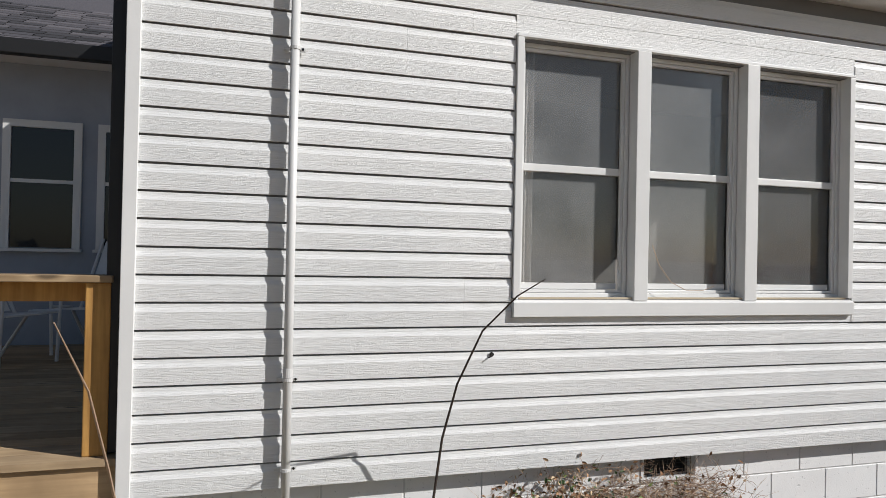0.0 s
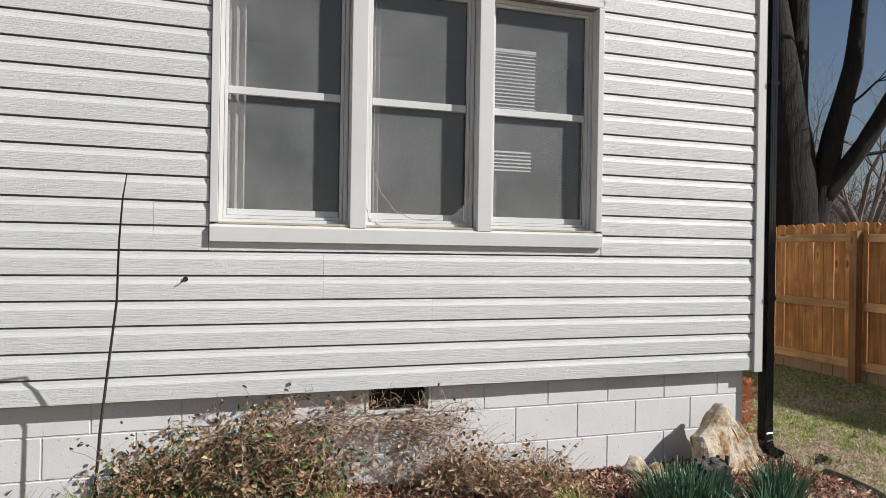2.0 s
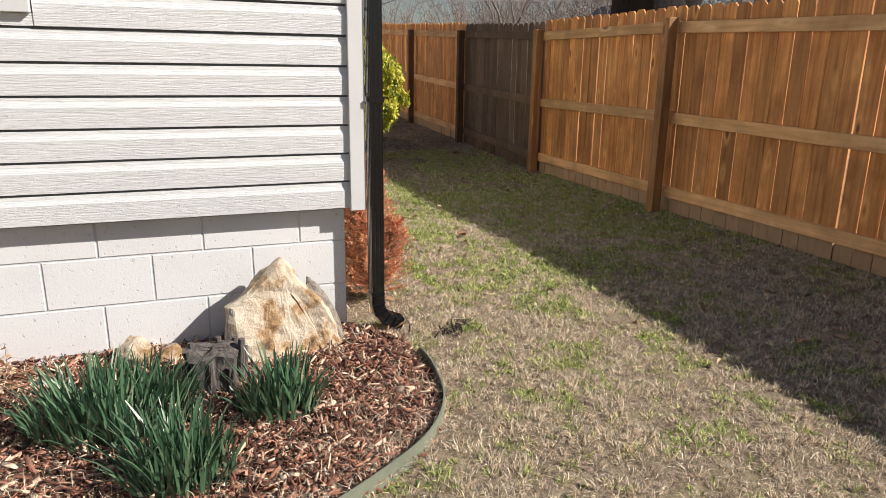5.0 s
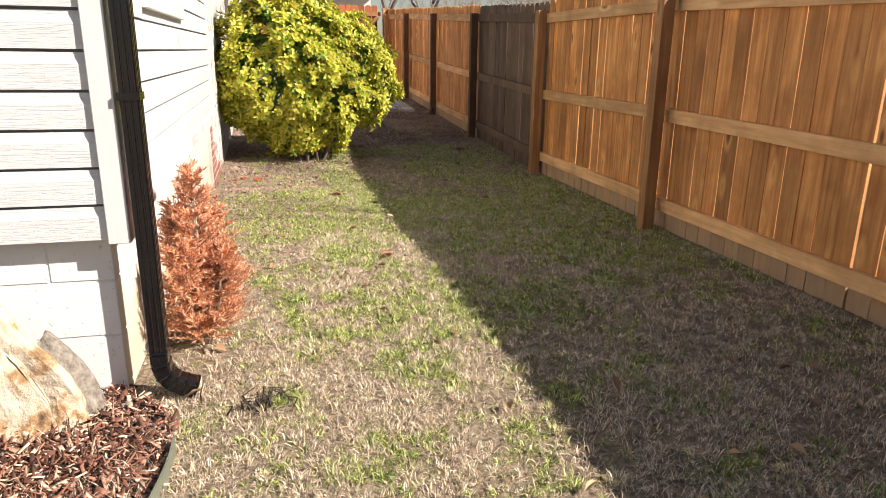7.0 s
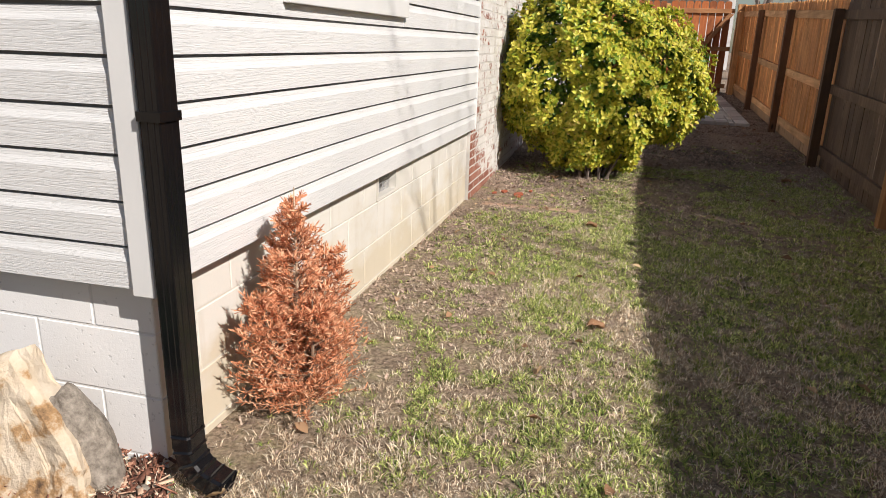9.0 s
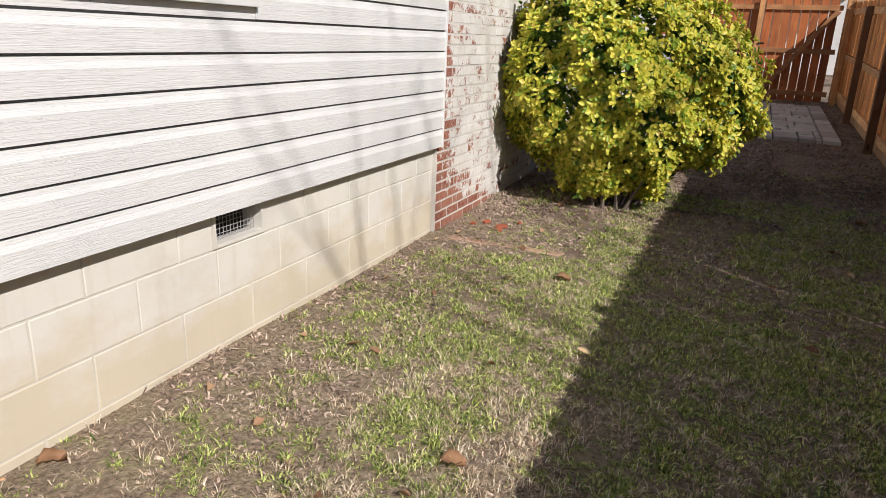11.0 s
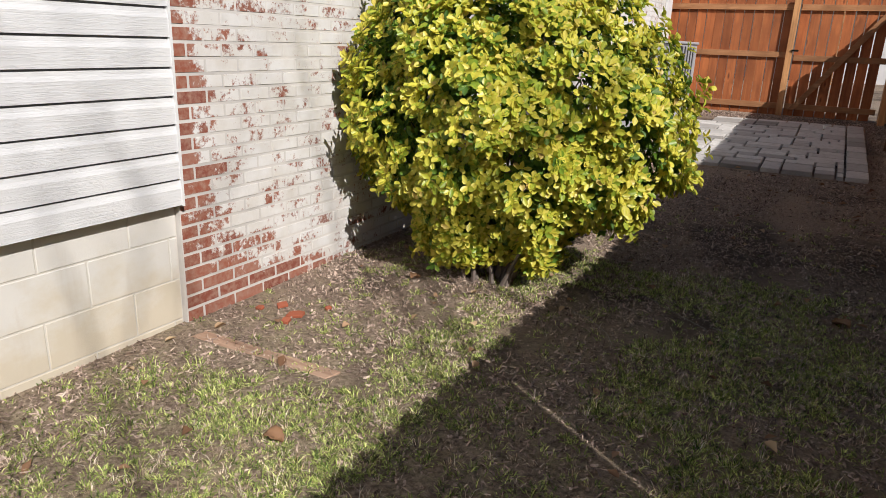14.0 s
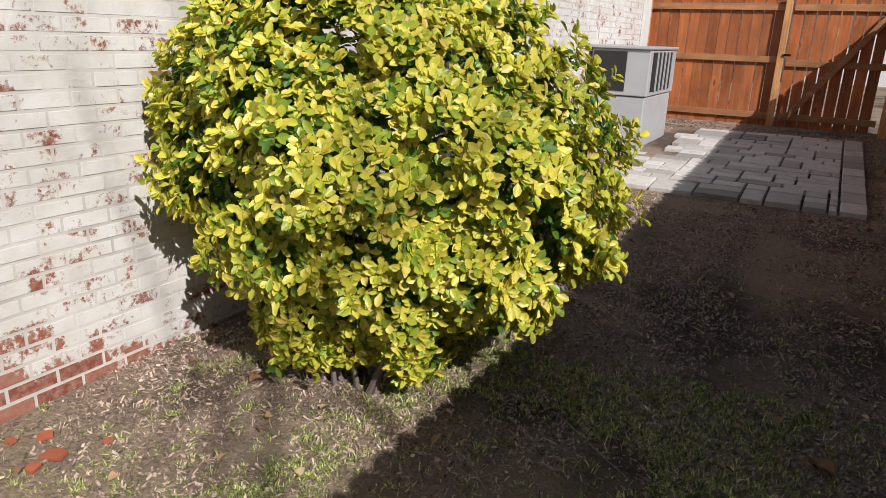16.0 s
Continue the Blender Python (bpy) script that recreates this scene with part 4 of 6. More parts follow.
unit = thing("air_conditioner", (5.45, 15.65, gz(5.4, 15.6)), "grey packaged air conditioning cabinet on a pad beside the house", "air conditioner")
uz = gz(5.5, 15.0) - 0.02
box_part("base_pad", (4.95, 14.85, uz - 0.08), (5.86, 16.5, uz + 0.03), paver_stone, unit)
box_part("lower_cabinet", (5.08, 14.99, uz + 0.07), (5.75, 16.35, uz + 0.66), grey_metal, unit, bevel=0.012)
box_part("upper_cabinet", (5.08, 14.97, uz + 0.67), (5.77, 16.37, uz + 1.20), grey_metal, unit, bevel=0.012)
box_part("lid", (5.06, 14.94, uz + 1.201), (5.79, 16.39, uz + 1.235), grey_metal, unit, bevel=0.008)
box_part("front_grille", (5.10, 14.962, uz + 0.72), (5.50, 14.972, uz + 1.17), dark_grille, unit)
box_part("side_grille", (5.768, 15.1, uz + 0.72), (5.776, 16.2, uz + 1.17), dark_grille, unit)
for y in (15.3, 15.5, 15.7, 15.9, 16.1):
    box_part("louver", (5.776, y, uz + 0.72), (5.79, y + 0.03, uz + 1.17), grey_metal, unit)
for x0 in (5.12, 5.66):
    box_part("skid", (x0, 15.0, uz + 0.03), (x0 + 0.06, 16.3, uz + 0.07), grey_metal, unit)

tim = part("edging_timber", Build().prism([(5.16, 7.50, gz(5.2, 7.5) - 0.04), (5.18, 7.58, gz(5.2, 7.5) - 0.04), (5.18, 7.58, gz(5.2, 7.5) + 0.005), (5.16, 7.50, gz(5.2, 7.5) + 0.001)], (0.80, 0.03, -0.004), 0), timber, label="half-buried reddish garden edging board beside the brick", category="edging", bevel=0.004)

# ---- plants ----
def leaf_batch(centres, ways, ups, lengths, widths, fold=0.25):
    """Folded leaves, four triangles each, from arrays."""
    c, d, u = np.asarray(centres), np.asarray(ways), np.asarray(ups)
    d = d / np.linalg.norm(d, axis=1, keepdims=True)
    u = u - d * np.sum(u * d, axis=1, keepdims=True)
    u = u / np.maximum(np.linalg.norm(u, axis=1, keepdims=True), 1e-6)
    s = np.cross(d, u)
    L, W = np.asarray(lengths)[:, None], np.asarray(widths)[:, None]
    base, tip = c, c + d * L - u * L * 0.10
    mid = c + d * L * 0.55
    m1 = mid + s * W * 0.5 + u * W * fold
    m2 = mid - s * W * 0.5 + u * W * fold
    q1 = c + d * L * 0.85 + s * W * 0.36 + u * W * fold * 0.4
    q2 = c + d * L * 0.85 - s * W * 0.36 + u * W * fold * 0.4
    v = np.stack([base, m1, q1, tip, q2, m2], 1).reshape(-1, 3)
    n = np.arange(len(c))[:, None] * 6
    f = np.concatenate([n + [0, 1, 2], n + [0, 2, 3], n + [0, 3, 4], n + [0, 4, 5]], 0)
    return v, f


def bush():
    r = np.random.default_rng(11)
    C, A = np.array([6.02, 9.27, 1.02]), np.array([1.06, 0.76, 0.98])
    t = thing("euonymus_bush", (6.1, 9.4, gz(6.1, 9.4)), "big rounded golden-leaved evergreen bush against the brick wall", "bush")
    n = 8600
    d = r.normal(size=(n, 3))
    d /= np.linalg.norm(d, axis=1, keepdims=True)
    d[:, 1] = np.where(r.random(n) < 0.35, -np.abs(d[:, 1]), d[:, 1])
    bump = 1 + 0.07 * np.sin(d[:, 0] * 7 + d[:, 2] * 5) * np.sin(d[:, 1] * 6 + 2 * d[:, 2]) + 0.26 * (soft_noise(d[:, 0] * 5 + 9, d[:, 2] * 5 + d[:, 1] * 2 + 19, 0.7, 24) - 0.5) + 0.09 * (soft_noise(d[:, 0] * 3 + 9, d[:, 2] * 3 + d[:, 1] * 2 + 9, 0.6, 4) - 0.5)
    shrink = np.where(d[:, 2] < -0.1, 1 - 0.12 * (-0.1 - d[:, 2]), 1.0)
    dep = np.where(r.random(n) < 0.55, 1 - 0.03 * r.random(n), 1 - 0.25 * r.random(n))
    p = C + d * A * (bump * shrink * dep)[:, None]
    p[:, 0] -= np.clip(0.75 - p[:, 2], 0, 1) * 0.22 * (p[:, 0] > 5.9)
    p[:, 1] -= np.clip(0.45 - p[:, 2], 0, 1) * 0.5
    p[:, 0] -= np.clip(p[:, 2] - 1.02, 0, 1) * 0.55 * (p[:, 0] > 5.9)
    p += d * (0.05 * (r.random(n) < 0.04))[:, None] * r.random(n)[:, None] * 2
    gap = soft_noise(d[:, 0] * 4 + 20, d[:, 2] * 4 + d[:, 1] * 3 + 20, 0.5, 8)
    keep = (p[:, 2] > gz(6, 9) + 0.10) & ~((gap < 0.28) & (dep > 0.9)) & (p[:, 0] > 5.03)
    keep &= p[:, 2] > gz(6, 9) + 0.03 + np.clip(np.abs(p[:, 0] - 5.95) - 0.25, 0, 2) * 0.42
    p, d, dep = p[keep], d[keep], dep[keep]
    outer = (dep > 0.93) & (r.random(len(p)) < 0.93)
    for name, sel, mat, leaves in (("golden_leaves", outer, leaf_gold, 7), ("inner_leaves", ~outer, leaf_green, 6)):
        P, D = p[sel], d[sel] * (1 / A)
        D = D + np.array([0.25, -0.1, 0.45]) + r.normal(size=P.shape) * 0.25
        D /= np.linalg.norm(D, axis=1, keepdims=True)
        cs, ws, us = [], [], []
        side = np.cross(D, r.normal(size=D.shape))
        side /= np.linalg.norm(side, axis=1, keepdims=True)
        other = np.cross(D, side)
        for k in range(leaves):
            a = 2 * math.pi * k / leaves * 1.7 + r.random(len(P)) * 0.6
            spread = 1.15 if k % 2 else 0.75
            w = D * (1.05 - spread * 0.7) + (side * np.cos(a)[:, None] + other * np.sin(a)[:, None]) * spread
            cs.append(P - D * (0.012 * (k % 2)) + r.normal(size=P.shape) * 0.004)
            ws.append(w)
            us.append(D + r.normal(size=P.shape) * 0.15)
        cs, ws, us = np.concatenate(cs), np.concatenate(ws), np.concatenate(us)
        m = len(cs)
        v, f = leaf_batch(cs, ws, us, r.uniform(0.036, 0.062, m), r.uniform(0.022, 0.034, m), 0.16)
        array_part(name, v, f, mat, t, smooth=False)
    b = Build()
    q = random.Random(3)
    for k in range(60):
        a = q.uniform(0, 6.28)
        r0 = q.uniform(0.0, 0.25)
        s = Vector((6.0 + r0 * math.cos(a), 9.15 + r0 * math.sin(a), gz(6.1, 9.3) - 0.03))
        e = Vector((6.02 + 0.9 * math.cos(a) * q.uniform(0.4, 0.85), 9.27 + 0.62 * math.sin(a) * q.uniform(0.4, 0.85), q.uniform(0.35, 1.4)))
        m = (s + e) / 2 + Vector((q.uniform(-0.1, 0.1), q.uniform(-0.1, 0.1), 0.12))
        b.tube([s, m, e], [0.014, 0.009, 0.004], 5)
    part("branch_tangle", b, pale_bark, t)


def dead_shrub():
    r = np.random.default_rng(4)
    C = np.array([5.245, 3.99, 0.0])
    C[2] = gz(C[0], C[1])
    t = thing("dead_arborvitae", tuple(C), "small dead arborvitae with rust-orange needles beside the foundation", "shrub")
    b = Build()
    tips = []
    q = random.Random(8)
    stems = [(0, 0, 0.84, 0.105), (-0.05, -0.11, 0.52, 0.12), (0.04, 0.12, 0.62, 0.125), (-0.08, 0.05, 0.66, 0.10), (0.08, -0.06, 0.48, 0.12)]
    for sx, sy, h, w in stems:
        b.tube([C + [sx * 0.2, sy * 0.2, -0.02], C + [sx, sy, h * 0.5], C + [sx * 1.1, sy * 1.1, h]], [0.010, 0.006, 0.002], 5)
        for k in range(int(150 * h / 0.6)):
            z = h * (0.06 + 0.94 * (k + q.random()) / (150 * h / 0.6))
            a = q.uniform(0, 6.283)
            reach = 1.25 * w * (1.15 - (z / h) ** 1.4 * 0.9) * q.uniform(0.6, 1.3)
            s = Vector(C) + Vector((sx * (0.3 + z / h), sy * (0.3 + z / h), z * 0.92))
            e = s + Vector((math.cos(a) * reach, math.sin(a) * reach, reach * q.uniform(0.3, 0.9)))
            b.tube([s, e], [0.0025, 0.001], 3, False)
            tips.append((s, e))
    part("stem", b, twig_brown, t)
    cs, ws, us = [], [], []
    for s, e in tips:
        d = e - s
        for k in range(36):
            u = q.uniform(0.25, 1.0)
            p = s + d * u
            w = d.normalized() * 0.6 + Vector((q.gauss(0, 0.5), q.gauss(0, 0.5), q.gauss(0.25, 0.45)))
            cs.append(p), ws.append(w), us.append((q.gauss(0, 1), q.gauss(0, 1), q.gauss(0, 1)))
    m = len(cs)
    v, f = leaf_batch(cs, ws, us, r.uniform(0.012, 0.036, m), r.uniform(0.0026, 0.0055, m), 0.1)
    array_part("needles", v, f, dead_needle, t)


def blades(x, y, z, h, w, lean, r, bend=0.5, way=None):
    """Grass blades from arrays: two triangles and a tip each, as five corners."""
    n = len(x)
    a = r.random(n) * 6.283
    t = r.random(n) * 6.283 if way is None else way
    sx, sy = np.cos(a) * w / 2, np.sin(a) * w / 2
    lx, ly = np.cos(t) * lean * h, np.sin(t) * lean * h
    up = h * np.sqrt(np.clip(1 - (lean * 0.8) ** 2, 0.05, 1))
    b0 = np.stack([x - sx, y - sy, z - 0.004], 1)
    b1 = np.stack([x + sx, y + sy, z - 0.004], 1)
    m0 = np.stack([x - sx * 0.8 + lx * 0.4, y - sy * 0.8 + ly * 0.4, z + up * 0.6], 1)
    m1 = np.stack([x + sx * 0.8 + lx * 0.4, y + sy * 0.8 + ly * 0.4, z + up * 0.6], 1)
    tp = np.stack([x + lx, y + ly, z + up * (1 - bend * lean * 0.4)], 1)
    v = np.stack([b0, b1, m1, m0, tp], 1).reshape(-1, 3)
    k = np.arange(n)[:, None] * 5
    return v, np.concatenate([k + [0, 1, 2], k + [0, 2, 3], k + [3, 2, 4]], 0)


def daffodils(cx, cy, rx, ry, count, seed):
    r = np.random.default_rng(seed)
    t = thing("daffodil_clump", (cx, cy, gz(cx, cy)), "clump of upright blue-green daffodil leaves in the mulch bed", "plant", "daffodil clumps in the bed")
    a, q = r.random(count) * 6.283, np.sqrt(r.random(count))
    x, y = cx + rx * q * np.cos(a), cy + ry * q * np.sin(a)
    h = r.uniform(0.15, 0.31, count) * (1.05 - 0.3 * q)
    ox, oy = np.cos(a) * q, np.sin(a) * q
    z = np.array([gz(i, j) for i, j in zip(x, y)])
    w = r.uniform(0.008, 0.0135, count)
    f = a + r.normal(size=count) * 0.5 + 1.57
    V, F = [], []
    seg = 5
    shown = set(r.choice(count, 110, replace=False))
    for i in range(count):
        out = Vector((ox[i], oy[i], 0)) * r.uniform(0.1, 0.55) + Vector((r.normal() * 0.15, r.normal() * 0.15, 0))
        s = Vector((math.cos(f[i]), math.sin(f[i]), 0)) * w[i] / 2
        single = i in shown
        keep_v, keep_f = (V, F)
        if single:
            V, F = [], []
        base = len(V)
        for k in range(seg):
            u = k / (seg - 1)
            p = Vector((x[i], y[i], z[i])) + out * h[i] * u * u + Vector((0, 0, h[i] * (u - 0.18 * out.length * u * u)))
            wd = s * (1 - 0.75 * u ** 4)
            V += [p - wd, p + wd]
        for k in range(seg - 1):
            F.append((base + 2 * k, base + 2 * k + 1, base + 2 * k + 3, base + 2 * k + 2))
        if single:
            array_part("leaf", [tuple(p) for p in V], F, daffodil_leaf, t)
            V, F = keep_v, keep_f
    array_part("leaves", [tuple(p) for p in V], F, daffodil_leaf, t)


bush()
dead_shrub()
daffodils(4.02, 2.88, 0.27, 0.20, 560, 1)
daffodils(4.58, 2.80, 0.14, 0.13, 230, 2)
daffodils(4.24, 2.47, 0.16, 0.14, 260, 3)


# ---- bed: edging, mulch, stones, stump ----
EDGE = [(-1.2, 3.05), (0.2, 2.95), (1.2, 2.86), (2.23, 2.65), (2.83, 2.46), (3.28, 2.31), (3.6, 2.22), (3.9, 2.125), (4.1, 2.085), (4.43, 2.09), (4.66, 2.15), (4.99, 2.375), (5.15, 2.6), (5.21, 2.85), (5.22, 3.08), (5.17, 3.3), (5.05, 3.5)]


def smooth_line(pts, step=6):
    out = []
    P = [Vector((*p, 0)) for p in pts]
    for i in range(len(P) - 1):
        a, b, c, d = P[max(i - 1, 0)], P[i], P[i + 1], P[min(i + 2, len(P) - 1)]
        for k in range(step):
            t = k / step
            out.append(0.5 * ((2 * b) + (c - a) * t + (2 * a - 5 * b + 4 * c - d) * t * t + (3 * b - a - 3 * c + d) * t ** 3))
    return out + [P[-1]]


line = smooth_line(EDGE)
e = Build()
for i, p in enumerate(line):
    q = line[min(i + 1, len(line) - 1)] - line[max(i - 1, 0)]
    s = Vector((-q.y, q.x, 0)).normalized() * 0.002
    g = gz(p.x, p.y)
    top = g + 0.068 + 0.008 * noise.noise(p * 2) - (0.04 if i > 84 else 0)
    e.v += [tuple(p - s + Vector((0, 0, g - 0.05))), tuple(p + s + Vector((0, 0, g - 0.05))), tuple(p + s * 1.5 + Vector((0, 0, top))), tuple(p - s * 1.5 + Vector((0, 0, top)))]
    if i:
        a, b = 4 * (i - 1), 4 * i
        e.f += [(a, b, b + 3, a + 3), (a + 1, a + 2, b + 2, b + 1), (a + 3, b + 3, b + 2, a + 2)]
part("bed_edging", e, edging_green, label="faded green steel edging strip round the mulch bed", category="edging", kind="structure")


def bed_front(x):
    """The y of the bed's front edge at x, or None past its end."""
    best = None
    for a, b in zip(line, line[1:]):
        if min(a.x, b.x) <= x <= max(a.x, b.x) and abs(b.x - a.x) > 1e-6:
            y = a.y + (b.y - a.y) * (x - a.x) / (b.x - a.x)
            best = y if best is None else min(best, y)
    return best


FRONT_TAB = np.array([bed_front(-1.2 + 0.01 * i) or 9.0 for i in range(642)])


def in_bed(x, y):
    i = np.clip(((x + 1.2) / 0.01).astype(int), 0, 641)
    return (y > FRONT_TAB[i]) & (y < np.where(x < 5.02, FND_Y + 0.02, 3.5 + (5.02 - x))) & (x > -1.2) & (x < 5.21)


def chips(x, y, z, l, w, t, tilt, r, flat=False):
    """Small flat boxes from arrays, open below."""
    n = len(x)
    a, b = r.random(n) * 6.283, r.normal(size=n) * tilt
    ux, uy = np.cos(a) * l / 2 * np.cos(b), np.sin(a) * l / 2 * np.cos(b)
    uz = np.sin(b) * l / 2
    vx, vy = -np.sin(a) * w / 2, np.cos(a) * w / 2
    vz = r.normal(size=n) * w * 0.3
    V = []
    for h in (-0.5, 0.5):
        for su, sv in ((-1, -1), (1, -0.7), (1, 1), (-1, 0.8)):
            V.append(np.stack([x + su * ux + sv * vx, y + su * uy + sv * vy, z + su * uz + sv * vz + h * t], 1))
    v = np.stack(V, 1).reshape(-1, 3)
    k = np.arange(n)[:, None] * 8
    if flat:
        return v.reshape(-1, 8, 3)[:, 4:].reshape(-1, 3), np.arange(n)[:, None] * 4 + [0, 1, 2, 3]
    return v, np.concatenate([k + q for q in ([4, 5, 6, 7], [0, 1, 5, 4], [1, 2, 6, 5], [2, 3, 7, 6], [3, 0, 4, 7])], 0)


r = np.random.default_rng(21)
n = 46000
x, y = r.uniform(-1.0, 5.22, n), r.uniform(2.1, 3.56, n)
s = in_bed(x, y) & (r.random(n) < np.where(x < 2, 0.6, 1))
x, y = x[s], y[s]
n = len(x)
pile = np.clip((y - FRONT_TAB[np.clip(((x + 1.2) / 0.01).astype(int), 0, 641)]) * 0.3, 0, 0.05)
z = ground_at(x, y) + r.uniform(0.0, 0.025, n) + pile * 0.4
v, f = chips(x, y, z, 0.014 + 0.075 * r.random(n) ** 2, 0.003 + 0.014 * r.random(n) ** 2, r.uniform(0.002, 0.006, n), 0.55, r)
array_part("mulch", v, f, mulch_chip, label="reddish-brown shredded bark mulch with bits of straw", category="mulch", kind="stuff")


def stone(name, at, size, mat, label, seed, lean=(0, 0, 0), sharp=0.35, detail=4):
    bm = bmesh.new()
    bmesh.ops.create_icosphere(bm, subdivisions=detail, radius=1)
    q = random.Random(seed)
    planes = [(Vector((q.gauss(0, 1), q.gauss(0, 1), q.gauss(0, 1))).normalized(), q.uniform(0.62, 0.85)) for _ in range(11)]
    for w in bm.verts:
        for d, k in planes:
            over = w.co.dot(d) - k
            if over > 0:
                w.co -= d * over * 0.92
        w.co += w.co.normalized() * (noise.noise(w.co * 2.3 + Vector((seed, 0, 0))) * 0.10 + noise.noise(w.co * 7 + Vector((seed, 3, 0))) * 0.045)
    m = bpy.data.meshes.new(name)
    bm.to_mesh(m)
    bm.free()
    m.materials.append(mat)
    ob = new(name, m)
    ob.scale, ob.location, ob.rotation_euler = size, at, [radians(a) for a in lean]
    for pg in m.polygons:
        pg.use_smooth = detail > 3
    return tagged(ob, label, "stone")


def slab_stone():
    """The leaning limestone slab: an uneven pointed outline with thickness."""
    bm = bmesh.new()
    out = [(-0.24, 0.0), (-0.25, 0.12), (-0.255, 0.25), (-0.16, 0.31), (-0.08, 0.375), (0.005, 0.43), (0.05, 0.36), (0.11, 0.27), (0.18, 0.18), (0.235, 0.08), (0.245, -0.04), (0.0, -0.06)]
    rings = []
    for d, s in ((-0.06, 0.5), (-0.066, 0.9), (-0.045, 1.0), (0.03, 1.0), (0.06, 0.92), (0.05, 0.8)):
        rings.append([bm.verts.new((u * s + 0.0, d, 0.16 + (h - 0.16) * s)) for u, h in out])
    for a, b in zip(rings, rings[1:]):
        for i in range(len(out)):
            bm.faces.new((a[i], a[(i + 1) % len(out)], b[(i + 1) % len(out)], b[i]))
    bm.faces.new(rings[0][::-1]), bm.faces.new(rings[-1])
    bmesh.ops.triangulate(bm, faces=bm.faces)
    bmesh.ops.subdivide_edges(bm, edges=bm.edges, cuts=3, use_grid_fill=True)
    bmesh.ops.recalc_face_normals(bm, faces=bm.faces)
    bm.normal_update()
    for w in bm.verts:
        w.co += w.normal * (noise.noise(w.co * 6) * 0.022 + noise.noise(w.co * 16) * 0.014 + noise.noise(w.co * 38) * 0.006)
    m = bpy.data.meshes.new("limestone_slab")
    bm.to_mesh(m)
    bm.free()
    m.materials.append(stone_big)
    ob = new("limestone_slab", m)
    ob.location, ob.rotation_euler = (4.69, 3.31, 0.02), (radians(-14), 0, radians(8))
    return tagged(ob, "large tan limestone slab leaning against the white foundation", "stone")


slab_stone()
stone("rough_stone", (4.865, 3.40, 0.12), (0.065, 0.09, 0.23), stone_grey, "rough grey pitted stone standing behind the limestone slab", 4, (0, -22, 0))
stone("rock", (4.06, 3.42, 0.075), (0.085, 0.06, 0.07), stone_big, "small tan rock at the foot of the foundation", 7)
stone("rock", (4.20, 3.40, 0.05), (0.07, 0.05, 0.05), stone_big, "small tan rock at the foot of the foundation", 9)
stone("rock", (4.30, 2.93, 0.03), (0.05, 0.04, 0.03), stone_grey, "flat grey stone lying in the mulch", 12, detail=3)
for i, (x, y, s) in enumerate(((5.06, 3.30, 0.03), (5.12, 3.24, 0.025), (5.02, 3.42, 0.025))):
    stone("stone_chip", (x, y, gz(x, y) + 0.02), (s, s * 0.8, s), stone_grey, "small dark stone beside the downspout outlet", 20 + i, detail=2)

stump = thing("stump", (4.37, 3.10, 0.0), "weathered grey cut stump with stubby suckers in the mulch", "stump")
sb = Build()
ring0 = []
for k, (h, s) in enumerate(((-0.05, 1.25), (0.02, 1.1), (0.08, 0.95), (0.14, 1.0), (0.172, 1.1), (0.178, 0.6), (0.174, 0.0))):
    for j in range(20):
        a = 2 * math.pi * j / 20
        q = 0.10 * s * (1 + 0.16 * noise.noise(Vector((math.cos(a) * 1.6, math.sin(a) * 1.6, h * 3))) + 0.07 * math.sin(5 * a))
        sb.v.append((4.37 + q * math.cos(a), 3.10 + q * math.sin(a), h + (0.012 * math.sin(3 * a) if 0.1 < h < 0.203 else 0)))
for k in range(6):
    for j in range(20):
        a, b = k * 20 + j, k * 20 + (j + 1) % 20
        sb.f.append((a, b, b + 20, a + 20))
part("trunk_stub", sb, stump_wood, stump, smooth=False)
for i, (dx, dy, h, w) in enumerate(((-0.095, -0.02, 0.185, 0.014), (-0.08, 0.03, 0.20, 0.013), (0.10, -0.01, 0.21, 0.015), (0.08, 0.04, 0.20, 0.014), (-0.10, -0.05, 0.15, 0.012), (-0.06, -0.08, 0.10, 0.014), (0.115, 0.03, 0.16, 0.013), (0.02, 0.085, 0.19, 0.014), (-0.02, -0.09, 0.16, 0.016), (0.05, -0.09, 0.13, 0.018))):
    part("sucker_stub", Build().tube([(4.37 + dx * 0.9, 3.10 + dy * 0.9, 0.0), (4.37 + dx, 3.10 + dy, h * 0.6), (4.37 + dx * 1.05, 3.10 + dy * 1.05, h)], [w * 1.2, w, w * 0.9], 7), stump_wood, stump)


